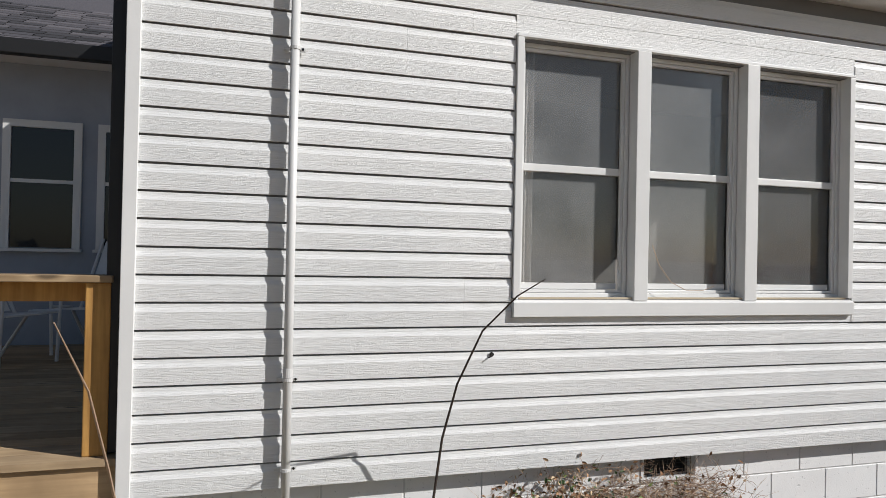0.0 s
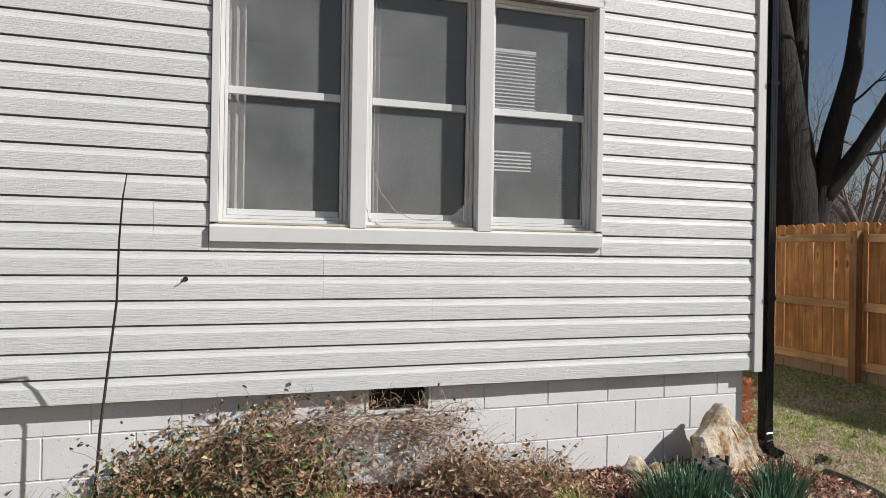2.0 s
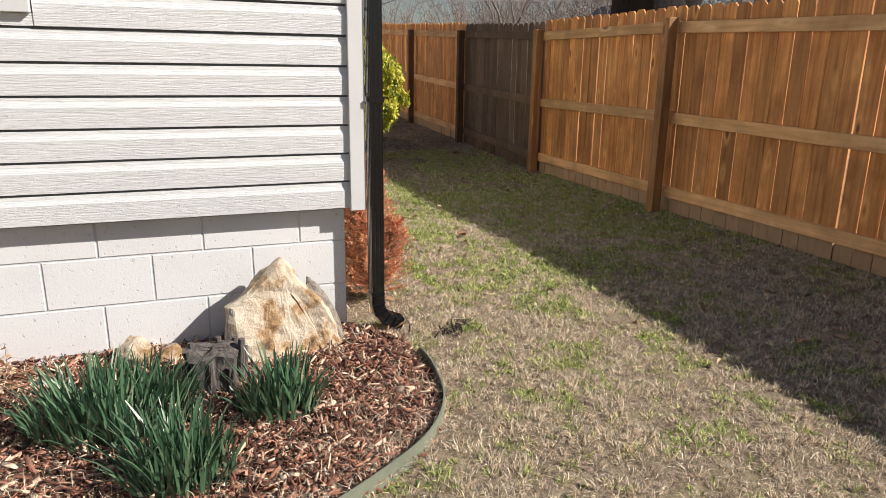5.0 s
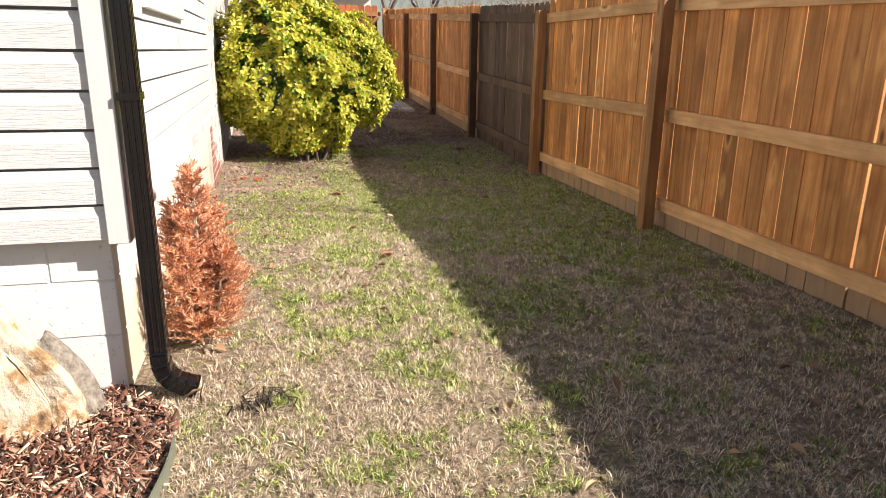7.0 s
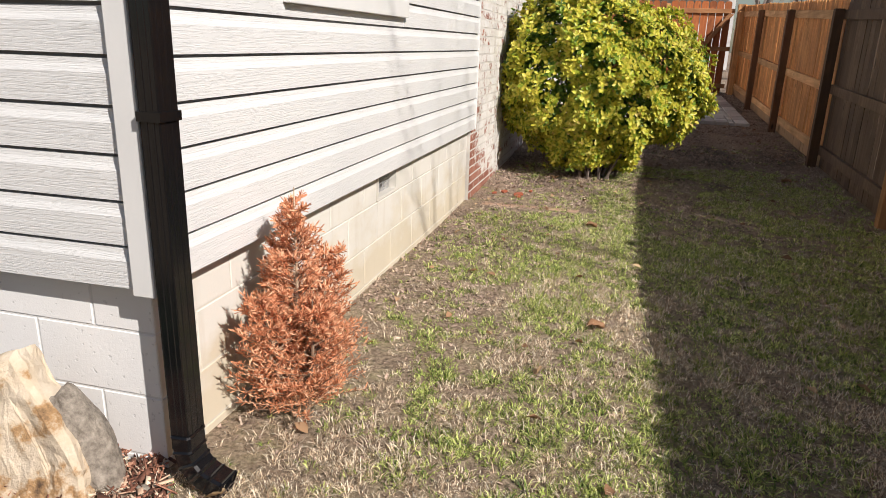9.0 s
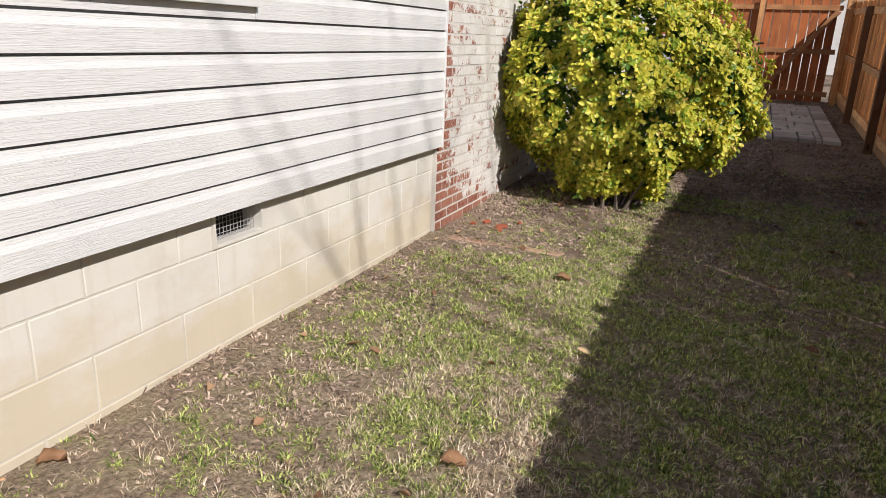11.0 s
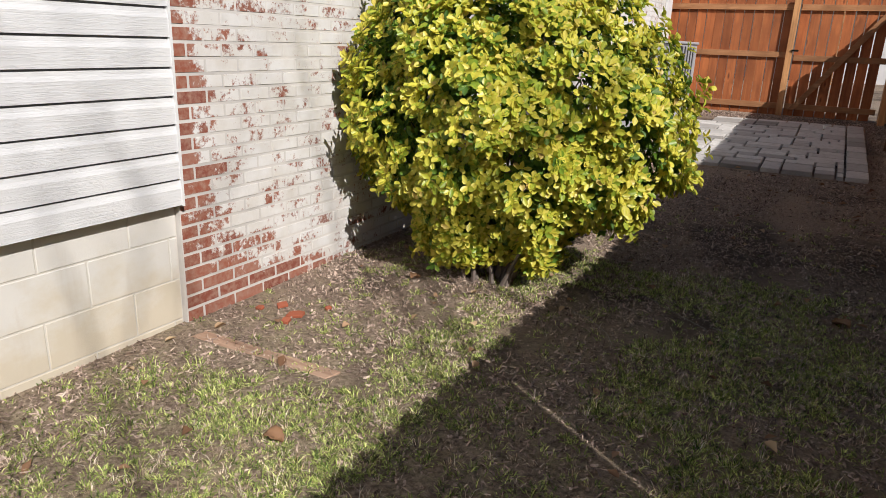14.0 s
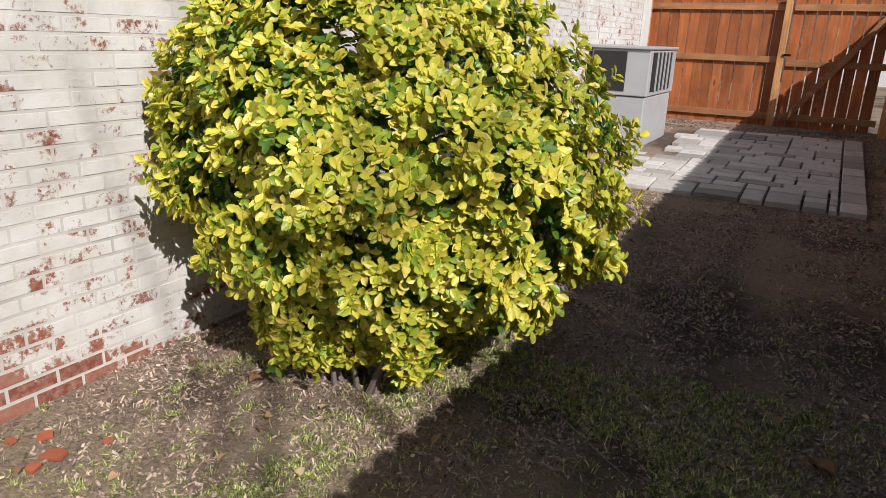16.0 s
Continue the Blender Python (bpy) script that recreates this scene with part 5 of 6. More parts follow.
# ---- dry vine and brush on the foundation ----
def brush(name, spots, label, leaf_count, green, seed, stems=220, dry=None, hang=0.0):
    q = random.Random(seed)
    cx = sum(s[0] for s in spots) / len(spots)
    t = thing(name, (cx, 3.3, gz(cx, 3.3)), label, "shrub")
    b = Build()
    cs, ws, us, gs = [], [], [], []
    for k in range(stems):
        sx, sy, h, w = spots[q.randrange(len(spots))]
        x0, y0 = sx + q.gauss(0, w * 0.5), sy + q.gauss(0, 0.05)
        raised = hang * q.uniform(0.75, 1.05) if q.random() < 0.75 else 0.0
        p = Vector((x0, min(y0, 3.5), gz(x0, y0) - 0.01 + raised))
        d = Vector((q.gauss(0, 0.4), q.gauss(-0.05, 0.3), 1)).normalized()
        if raised:
            d = Vector((q.choice((-1, 1)) * q.uniform(0.5, 1), q.gauss(-0.1, 0.2), q.uniform(-0.1, 0.7))).normalized()
        L = h * q.uniform(0.6, 1.15)
        pts = [p.copy()]
        for i in range(6):
            p = p + d * L / 6
            p.y = min(p.y, 3.53)
            if p.y > 3.30:
                p.z = min(p.z, 0.60)
            d = (d + Vector((q.gauss(0, 0.35), q.gauss(-0.03, 0.28), q.gauss(-0.12, 0.2)))).normalized()
            pts.append(p.copy())
        r0 = q.uniform(0.0012, 0.0030)
        b.tube(pts, [r0 * (1 - 0.12 * i) for i in range(7)], 3, False)
        for i in range(3):
            a = pts[q.randrange(2, 7)]
            e = a + Vector((q.gauss(0, 0.06), q.gauss(-0.01, 0.05), q.gauss(0.02, 0.05)))
            b.tube([a, (a + e) / 2 + Vector((0, 0, 0.01)), e], [0.0014, 0.0011, 0.0008], 3, False)
            pts.append(e)
        for i in range(leaf_count):
            a = pts[q.randrange(2, len(pts))]
            cs.append(a + Vector((q.gauss(0, 0.012), q.gauss(0, 0.012), q.gauss(0, 0.012))))
            ws.append((q.gauss(0, 1), q.gauss(-0.3, 0.8), q.gauss(-0.2, 0.7)))
            us.append((q.gauss(0, 0.6), q.gauss(-0.6, 0.6), q.gauss(0.6, 0.6)))
            gs.append(q.random() < green)
    part("stem_tangle", b, twig_brown, t)
    r = np.random.default_rng(seed)
    gs = np.array(gs)
    for nm, sel, mat in (("dry_leaves", ~gs, dry or vine_leaf), ("green_leaves", gs, vine_green)):
        if sel.any():
            m = int(sel.sum())
            v, f = leaf_batch(np.array(cs)[sel], np.array(ws)[sel], np.array(us)[sel], r.uniform(0.018, 0.042, m), r.uniform(0.010, 0.024, m), 0.3)
            array_part(nm, v, f, mat, t)


brush("dry_vine", [(1.25, 3.38, 0.35, 0.12), (1.5, 3.40, 0.50, 0.14), (1.75, 3.43, 0.66, 0.13), (1.9, 3.45, 0.66, 0.09), (1.75, 3.25, 0.42, 0.18), (1.95, 3.33, 0.40, 0.09)], "tangled half-dead vine with brown and green leaves climbing the white foundation", 11, 0.32, 31, 560)
brush("dry_vine", [(2.1, 3.50, 0.40, 0.09), (2.3, 3.51, 0.38, 0.12), (2.5, 3.51, 0.36, 0.12), (2.68, 3.50, 0.34, 0.09), (2.78, 3.47, 0.30, 0.06)], "bare dry vine stems over the foundation vent", 1, 0.06, 32, 260, None, 0.42)
brush("dry_brush", [(2.84, 3.40, 0.36, 0.07), (3.0, 3.34, 0.36, 0.12), (3.2, 3.28, 0.32, 0.13), (3.42, 3.3, 0.24, 0.10)], "low straw-coloured dead perennial beside the foundation", 3, 0.12, 33, 620, dead_leaf)


def tuft(x, y, h, count, seed, label, spread=0.07):
    r = np.random.default_rng(seed)
    t = thing("liriope_tuft", (x, y, gz(x, y)), label, "plant", "grassy tufts in the bed")
    V, F = [], []
    for i in range(count):
        a = r.uniform(0, 6.283)
        L, w = h * r.uniform(0.6, 1.2), r.uniform(0.003, 0.006)
        d, s = Vector((math.cos(a), math.sin(a), 0)), Vector((-math.sin(a), math.cos(a), 0)) * w / 2
        p0 = Vector((x + r.normal() * spread * 0.5, y + r.normal() * spread * 0.4, gz(x, y)))
        k0 = len(V)
        reach = r.uniform(0.3, 0.95)
        for k in range(5):
            u = k / 4
            p = p0 + d * L * reach * u ** 1.4 + Vector((0, 0, L * (u * 0.95 - reach * 0.75 * u * u)))
            V += [p - s * (1 - 0.7 * u ** 3), p + s * (1 - 0.7 * u ** 3)]
        F += [(k0 + 2 * k, k0 + 2 * k + 1, k0 + 2 * k + 3, k0 + 2 * k + 2) for k in range(4)]
    array_part("leaves", [tuple(p) for p in V], F, liriope, t)


for i, (x, y, h, c) in enumerate(((0.55, 3.28, 0.24, 130), (0.8, 3.15, 0.24, 130), (1.05, 3.30, 0.24, 130), (1.3, 3.10, 0.25, 150), (1.55, 3.05, 0.25, 150), (1.78, 3.0, 0.22, 110), (2.12, 3.08, 0.22, 130), (2.30, 3.02, 0.18, 90), (3.42, 3.02, 0.17, 100), (0.2, 3.25, 0.24, 110), (-0.1, 3.2, 0.24, 110))):
    tuft(x, y, h * 1.2, int(c * 1.5), 50 + i, "arching yellow-green liriope tuft beside the dry vine")

part("bare_sapling", Build().tube([(1.05, 3.32, 0.1), (1.08, 3.31, 0.55), (1.115, 3.29, 0.87), (1.155, 3.20, 1.145), (1.19, 2.97, 1.42), (1.235, 2.70, 1.59), (1.27, 2.52, 1.665)], [0.0075, 0.007, 0.0062, 0.0054, 0.0046, 0.0034, 0.002], 7), sapling_bark, label="tall thin bare sapling stem bent over in front of the siding", category="sapling", smooth=True)
part("bare_twig", Build().tube([(-0.13, 3.2, 0.2), (-0.17, 2.6, 0.75), (-0.17, 2.2, 1.15), (-0.17, 1.9, 1.42), (-0.19, 1.66, 1.60)], [0.006, 0.005, 0.004, 0.003, 0.0015], 6), twig_brown, label="thin bare arching twig before the corner board", category="twig")

# ---- brick house behind, deck ----
wall_brick = tagged(part("wall_brick", Build().box((4.87, YB + 0.001, -0.3), (5.0285, 17.6, 3.3)), brick_mortar, label="brick side wall under worn white paint"), category="wall", kind="structure")
wall_back = wall_with_hole("wall_porch_back", (-7.0, YB, 0.0), (XL + 0.078, YB + 0.2, 3.5), (-1.90, -1.36, 1.79, 2.88), shade_paint, 0, kind="structure", category="wall", label="white-painted brick wall behind the deck, its shade put into a blue-grey colour")


def brick_mesh(l, h=0.060, t=0.006, deep=0.012):
    c = 0.0025
    b = Build()
    b.poly([(d, sy * u, sz * w) for u, w, d in ((l / 2, h / 2, -deep), (l / 2 - c, h / 2 - c, 0.0)) for sy, sz in ((-1, -1), (1, -1), (1, 1), (-1, 1))], [(0, 1, 5, 4), (1, 2, 6, 5), (2, 3, 7, 6), (3, 0, 4, 7), (4, 5, 6, 7)])
    return b


full, half = mesh_of("brick", brick_mesh(0.201), brick_piece), mesh_of("brick", brick_mesh(0.096), brick_piece)
rest = Build()
tmpl_full, tmpl_half = brick_mesh(0.201), brick_mesh(0.096)
q = random.Random(77)
near = []
for row in range(47):
    z = -0.03 + 0.0715 * row
    y = YB + 0.006
    first = row % 2 == 1
    while y < 17.4:
        l = 0.096 if first else 0.201
        first = False
        cy = y + l / 2
        d = q.uniform(-0.0015, 0.0015)
        if cy < 9.3 and row < 24:
            near.append((l, cy, z, d))
        else:
            tm = tmpl_half if l < 0.15 else tmpl_full
            rest.poly([(5.031 + d + vx, cy + vy, z + vz) for vx, vy, vz in tm.v], tm.f)
        y += l + 0.0105
array_b = part("brickwork", rest, brick_far, wall_brick, kind="stuff", label="upper courses of worn white-painted brick")
for l, cy, z, d in near:
    piece("brick", half if l < 0.15 else full, (5.031 + d, cy, z), wall_brick)

tagged(part("corner_board", Build().box((5.036, 17.30, 0.3), (5.075, 17.61, 3.25)), white_trim, label="white corner board at the far end of the brick wall"), category="trim", kind="structure")
tagged(part("end_wall", Build().box((3.9, 17.62, 0.2), (4.88, 17.7, 3.4)), white_trim, label="white painted wall end beside the fence"), category="wall", kind="structure")

deck = thing("deck", (-2.0, 5.4, 0.0), "wooden porch deck in shade beside the sided room", "deck", kind="structure")
part("rim_board", Build().box((-6.0, 3.52, 0.60), (XL - 0.06, 3.56, 0.775)), deck_wood, deck, bevel=0.003)
for k in range(28):
    y = 3.50 + 0.143 * k
    if y + 0.138 < YB:
        part("deck_board", Build().box((-6.0, y, 0.78), (XL - 0.062 if y > 3.5 else XL - 0.06, y + 0.138, 0.812)), deck_wood, deck)
for x in (-5.5, -3.0, -0.6):
    box_part("joist_post", (x, 3.6, -0.1), (x + 0.09, 3.69, 0.775), deck_post_wood, deck)
rail = thing("deck_railing", (-1.5, 3.6, 0.81), "tan timber railing with flat cap at the deck edge", "railing")
box_part("cap", (-6.0, 3.53, 1.592), (XL - 0.095, 3.68, 1.624), deck_wood, rail, bevel=0.004)
box_part("post", (-0.487, 3.55, 0.813), (-0.383, 3.654, 1.590), deck_post_wood, rail, bevel=0.005)
for x in (-2.4, -4.3):
    box_part("post", (x, 3.55, 0.813), (x + 0.1, 3.654, 1.590), deck_post_wood, rail, bevel=0.005)
box_part("rail", (-6.0, 3.655, 1.50), (-0.40, 3.69, 1.588), deck_post_wood, rail, bevel=0.003)

for i, xs in enumerate(((-1.90, -1.36), (-1.08, -0.54), (-2.74, -2.2))):
    w = thing("window_porch", (sum(xs) / 2, YB, 1.8), "white framed double-hung window in shade behind the deck", "window", kind="structure")
    a, b2 = xs
    yy = YB - 0.012
    f = Build()
    f.box((a - 0.07, yy - 0.03, 1.73), (a, yy, 2.96)).box((b2, yy - 0.03, 1.73), (b2 + 0.07, yy, 2.96)).box((a, yy - 0.03, 2.89), (b2, yy, 2.96)).box((a - 0.09, yy - 0.06, 1.70), (b2 + 0.09, yy, 1.729))
    part("window_frame", f, white_trim, w)
    part("meeting_rail", Build().box((a, yy - 0.02, 2.36), (b2, yy, 2.395)), white_trim, w)
    part("pane", Build().box((a, yy - 0.008, 2.396), (b2, yy - 0.004, 2.889)), dark_glass, w)
    part("pane", Build().box((a, yy - 0.006, 1.74), (b2, yy - 0.002, 2.359)), dark_glass, w)
    # black sheet in place of the unlit room behind the panes
    part("unlit_room_sheet", Build().box((a, yy + 0.004, 1.74), (b2, yy + 0.008, 2.89)), black_void, w)

main = thing("roof_main", (-2, 7.2, 3.5), "grey shingle roof with a black eave over the porch wall", "roof", kind="structure")
part("eave", Build().box((-7.2, 7.25, 3.50), (SX - 0.3, YB + 0.3, 3.54)), soffit_white, main)
part("gutter_front", Build().box((-7.2, 7.13, 3.48), (XL - 0.25, 7.24, 3.62)), gutter_black, main, bevel=0.01)
part("roof_deck", Build().poly([(-7.2, 7.2, 3.60), (5.3, 7.2, 3.60), (5.3, 13, 6.4), (-7.2, 13, 6.4), (-7.2, 17.8, 3.6), (5.3, 17.8, 3.6), (-7.2, 7.2, 3.56), (5.3, 7.2, 3.56), (5.3, 17.8, 3.56), (-7.2, 17.8, 3.56)], [(0, 1, 2, 3), (3, 2, 5, 4), (6, 9, 8, 7), (0, 3, 4, 9, 6), (1, 7, 8, 5, 2), (0, 6, 7, 1), (4, 5, 8, 9)]), shingle, main)
sh = Build()
q = random.Random(2)
for row in range(16):
    d0 = row * 0.14
    x = -7.2 + (row % 2) * 0.15
    while x < XL - 0.1:
        w = q.uniform(0.25, 0.34)
        yy0, zz0 = 7.2 + d0 * 0.9, 3.61 + d0 * 0.434
        sh.poly([(x, yy0, zz0 + 0.012), (x + w - 0.01, yy0, zz0 + 0.012), (x + w - 0.01, yy0 + 0.14, zz0 + 0.0675 + 0.003), (x, yy0 + 0.14, zz0 + 0.0675 + 0.003), (x, yy0, zz0), (x + w - 0.01, yy0, zz0)], [(0, 1, 2, 3), (4, 5, 1, 0)])
        x += w
part("shingles", sh, shingle, main, kind="stuff")


def lawn_chair(x, y, turn):
    t = thing("lawn_chair", (0, 0, 0), "white metal-framed sling lawn chair on the shaded deck", "chair", "lawn chairs on the deck")
    part("seat", Build().prism([(-0.25, -0.25, 0.40), (0.25, -0.25, 0.40), (0.25, 0.22, 0.37), (-0.25, 0.22, 0.37)], (0, 0, 0.012), 0), chair_white, t)
    part("backrest", Build().prism([(-0.25, 0.22, 0.40), (0.25, 0.22, 0.40), (0.25, 0.55, 1.0), (-0.25, 0.55, 1.0)], (0, 0.012, 0), 0), chair_white, t)
    for s in (-0.28, 0.28):
        part("armrest", Build().tube([(s, -0.22, 0.0), (s, -0.25, 0.58), (s, 0.1, 0.62), (s, 0.32, 0.6)], 0.014, 8), chair_white, t)
        part("leg", Build().tube([(s, 0.35, 0.0), (s, 0.05, 0.4), (s, -0.24, 0.42)], 0.014, 8), chair_white, t)
        part("back_post", Build().tube([(s, 0.2, 0.38), (s, 0.56, 1.02)], 0.014, 8), chair_white, t)
    t.location, t.rotation_euler = (x, y, 0.812), (0, 0, radians(turn))


lawn_chair(-1.55, 6.3, 60)
lawn_chair(-1.0, 6.9, -20)
lawn_chair(-2.6, 6.0, 120)


# ---- trees ----
def grow(b, p, d, L, r, depth, q, droop=0.0, spread=0.5, twigs=None):
    steps = 3
    pts, rad = [p.copy()], [r]
    for i in range(steps):
        d = (d + Vector((q.gauss(0, 0.13), q.gauss(0, 0.13), q.gauss(0.02 - droop, 0.08)))).normalized()
        p = p + d * L / steps
        pts.append(p.copy())
        rad.append(r * (1 - 0.35 * (i + 1) / steps))
    b.tube(pts, rad, 7 if r > 0.08 else (4 if r > 0.02 else 3), False)
    if depth <= 0:
        return
    n = 2 if q.random() < 0.45 else 3
    for k in range(n):
        a = q.uniform(0, 6.283)
        side = d.cross(Vector((math.cos(a), math.sin(a), 0.3))).normalized()
        e = (d * (1 - spread * 0.5) + side * q.uniform(0.3, 0.9) * spread * 1.3).normalized()
        grow(b, pts[-1] if k < 2 else pts[2], e, L * q.uniform(0.62, 0.85), rad[-1] * q.uniform(0.55, 0.8), depth - 1, q, droop, spread)


def bare_tree(x, y, h, r, seed, label, mat=pale_bark, depth=6):
    q = random.Random(seed)
    z = gz(x, y)
    t = thing("bare_tree", (x, y, z), label, "tree")
    b = Build()
    base = Vector((x, y, z - 0.2))
    b.tube([base, base + Vector((0, 0, h * 0.1)), base + Vector((0.05, 0, h * 0.22))], [r * 1.3, r, r * 0.9], 9)
    part("trunk", b, mat, t, smooth=True)
    c = Build()
    for k in range(3):
        a = k * 2.1 + q.random()
        grow(c, base + Vector((0.05, 0, h * 0.20)), Vector((math.cos(a) * 0.45, math.sin(a) * 0.45, 1)).normalized(), h * 0.2, r * 0.62, depth, q)
    part("crown", c, mat, t)
    return t


def big_tree():
    q = random.Random(14)
    cx, cy = 10.35, 8.55
    t = thing("old_tree", (cx, cy, 0.2), "massive rough-barked bare tree standing behind the fence, its crown shade put into near-black bark", "tree")
    b = Build()

    def rough(pts, rad, sides=14):
        s = len(b.v)
        fine_p, fine_r = [], []
        for i in range(len(pts) - 1):
            for k in range(4):
                u = k / 4
                fine_p.append(Vector(pts[i]).lerp(Vector(pts[i + 1]), u))
                fine_r.append(rad[i] + (rad[i + 1] - rad[i]) * u)
        fine_p.append(Vector(pts[-1])), fine_r.append(rad[-1])
        b.tube(fine_p, fine_r, sides)
        for i in range(s, len(b.v)):
            p = Vector(b.v[i])
            k = noise.noise(p * 2.5) * 0.06 + noise.noise(p * 9) * 0.02
            b.v[i] = tuple(p + Vector((k, k * 0.7, 0)))
    rough([(cx, cy, 0), (cx, cy, 1.2), (cx - 0.03, cy, 2.3), (cx - 0.10, cy, 3.2), (cx - 0.26, cy, 4.4), (cx - 0.42, cy, 5.6), (cx - 0.3, cy, 8)], [0.64, 0.54, 0.50, 0.44, 0.34, 0.25, 0.13])
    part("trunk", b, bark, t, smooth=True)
    b = Build()
    rough([(cx - 0.15, cy, 3.0), (cx - 0.5, cy + 0.1, 4.2), (cx - 1.0, cy + 0.2, 5.6), (cx - 1.5, cy + 0.2, 7.4)], [0.30, 0.24, 0.16, 0.07])
    rough([(cx + 0.08, cy, 2.2), (cx + 0.14, cy + 0.1, 3.8), (cx + 0.1, cy, 5.5), (cx + 0.5, cy, 8)], [0.33, 0.27, 0.22, 0.12])
    rough([(cx + 0.12, cy - 0.15, 1.3), (cx + 0.40, cy - 0.3, 2.4), (cx + 0.52, cy - 0.4, 3.3), (cx + 0.8, cy - 0.5, 4.4), (cx + 1.0, cy - 0.5, 6)], [0.24, 0.20, 0.165, 0.14, 0.10])
    rough([(cx + 0.34, cy - 0.3, 2.2), (cx + 0.82, cy - 0.7, 3.15), (cx + 1.15, cy - 1.0, 4.0), (cx + 1.25, cy - 1.0, 5.5)], [0.15, 0.13, 0.12, 0.08])
    rough([(cx - 0.3, cy, 3.3), (cx - 0.75, cy + 0.2, 3.25), (cx - 1.6, cy + 0.5, 3.9)], [0.14, 0.11, 0.07])
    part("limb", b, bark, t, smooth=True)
    c = Build()
    for s, d, L, r in (((cx - 0.3, cy, 8), (-0.1, 0, 1), 1.8, 0.12), ((cx + 0.5, cy, 8), (0.3, 0.1, 1), 1.8, 0.1), ((cx + 1.0, cy - 0.5, 6), (0.3, -0.2, 1), 1.4, 0.08), ((cx + 1.25, cy - 1, 5.5), (0.4, -0.4, 0.8), 1.2, 0.06), ((cx - 1.6, cy + 0.5, 3.9), (-0.6, 0.2, 0.8), 1.2, 0.05), ((cx + 0.9, cy - 0.6, 3.0), (0.7, -0.5, 0.2), 0.9, 0.03), ((cx + 0.6, cy - 0.3, 3.6), (0.7, -0.5, 0.5), 0.8, 0.03)):
        grow(c, Vector(s), Vector(d).normalized(), L, r, 5, q, 0.01)
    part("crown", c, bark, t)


big_tree()
bare_tree(14.9, 2.6, 15.0, 0.13, 95, "leafless tree beyond the fence whose limbs shade the brick", bark, 5)
shade_tree = bare_tree(15.6, 2.0, 15.0, 0.085, 83, "leafless tree beyond the fence whose branches shade the side wall", bark, 5)
q = random.Random(40)
woods = [(24, 30, 9), (30, 26, 10), (20, 34, 9), (36, 34, 12), (42, 24, 11), (17, 27, 7), (28, 42, 13), (46, 38, 13), (12, 40, 12), (5, 44, 12), (33, 18, 9), (26, 21, 6.5), (38, 46, 14), (16, 48, 13), (21, 22, 8), (27, 34, 11), (17.6, 13.2, 8), (20.2, 15.6, 9), (22.5, 13, 9), (19, 18.5, 8.5), (24, 17.5, 10)]
protos = [bare_tree(x, y, h, h * 0.016, 60 + i, "leafless grey-brown tree in the distance behind the fence", depth=6) for i, (x, y, h) in enumerate(woods[:3])]
for i, (x, y, h) in enumerate(woods[3:]):
    c = copy_thing(protos[i % 3], pose(x, y, gz(x, y), 0, 0, q.uniform(0, 360)))
    k = h / woods[i % 3][2]
    c.scale = (k, k, k * q.uniform(0.9, 1.1))

r = np.random.default_rng(9)
def thicket(name, xs, ys, count, height, seed, label):
    q = random.Random(seed)
    b = Build()
    for k in range(count):
        x, y = q.uniform(*xs), q.uniform(*ys)
        h = height * q.uniform(0.5, 1.2)
        p = Vector((x, y, gz(x, y)))
        for j in range(6):
            d = Vector((q.gauss(0, 0.4), q.gauss(0, 0.4), 1)).normalized()
            m = p + d * h * 0.5
            e = m + (d + Vector((q.gauss(0, 0.3), q.gauss(0, 0.3), 0))).normalized() * h * 0.5
            b.tube([p, m, e], [0.03, 0.02, 0.008], 3, False)
            for i in range(7):
                s = p.lerp(m, q.random()) if i < 2 else m.lerp(e, q.random())
                g = s + Vector((q.gauss(0, 0.5), q.gauss(0, 0.5), q.uniform(0.1, 0.9)))
                b.tube([s, g], [0.010, 0.004], 3, False)
    part(name, b, pale_bark, label=label, category="shrub", kind="stuff")


thicket("far_thicket", (14, 52), (28, 56), 260, 6.0, 3, "tangle of leafless brush and saplings beyond the yard")
thicket("near_thicket", (16, 34), (16, 28), 130, 3.6, 4, "leafless garden shrubs behind the fence")

far = thing("neighbour_house", (17.6, 18.6, 0.3), "small pale house with a gable roof beyond the trees", "house")
box_part("wall", (16.8, 18.5, 0.2), (18.5, 20.8, 2.45), chair_white, far)
part("roof", Build().prism([(16.6, 18.3, 2.45), (18.7, 18.3, 2.45), (17.65, 18.3, 3.2)], (0, 2.8, 0), 0), shingle, far)
box_part("window", (17.3, 18.47, 1.5), (17.8, 18.499, 2.3), dark_grille, far)
far2 = thing("neighbour_carport", (6.0, 27, 0.9), "pale blue-grey neighbouring wall with brown posts beyond the gate", "carport")
box_part("wall", (0.0, 28.5, 0.4), (9.5, 28.8, 3.6), chair_white, far2)
box_part("roof", (-0.5, 25.5, 3.6), (10, 29.2, 3.8), grey_metal, far2)
for x in (5.6, 6.2, 7.4):
    box_part("post", (x, 25.8, 0.4), (x + 0.12, 25.92, 3.6), cedar_post, far2)

# ---- lawn ----
def outside(x, y):
    ok = (x < FX + 0.04) & (x > -2)
    ok &= ~((x < FND_X + 0.0) & (y > FND_Y - 0.02)) & ~in_bed(x, y)
    ok &= ~((x > 5.75) & (x < 8.12) & (y > 13.12) & (y < 17.2))
    ok &= ~((x < 5.9) & (y > 14.8) & (y < 16.6))
    return ok


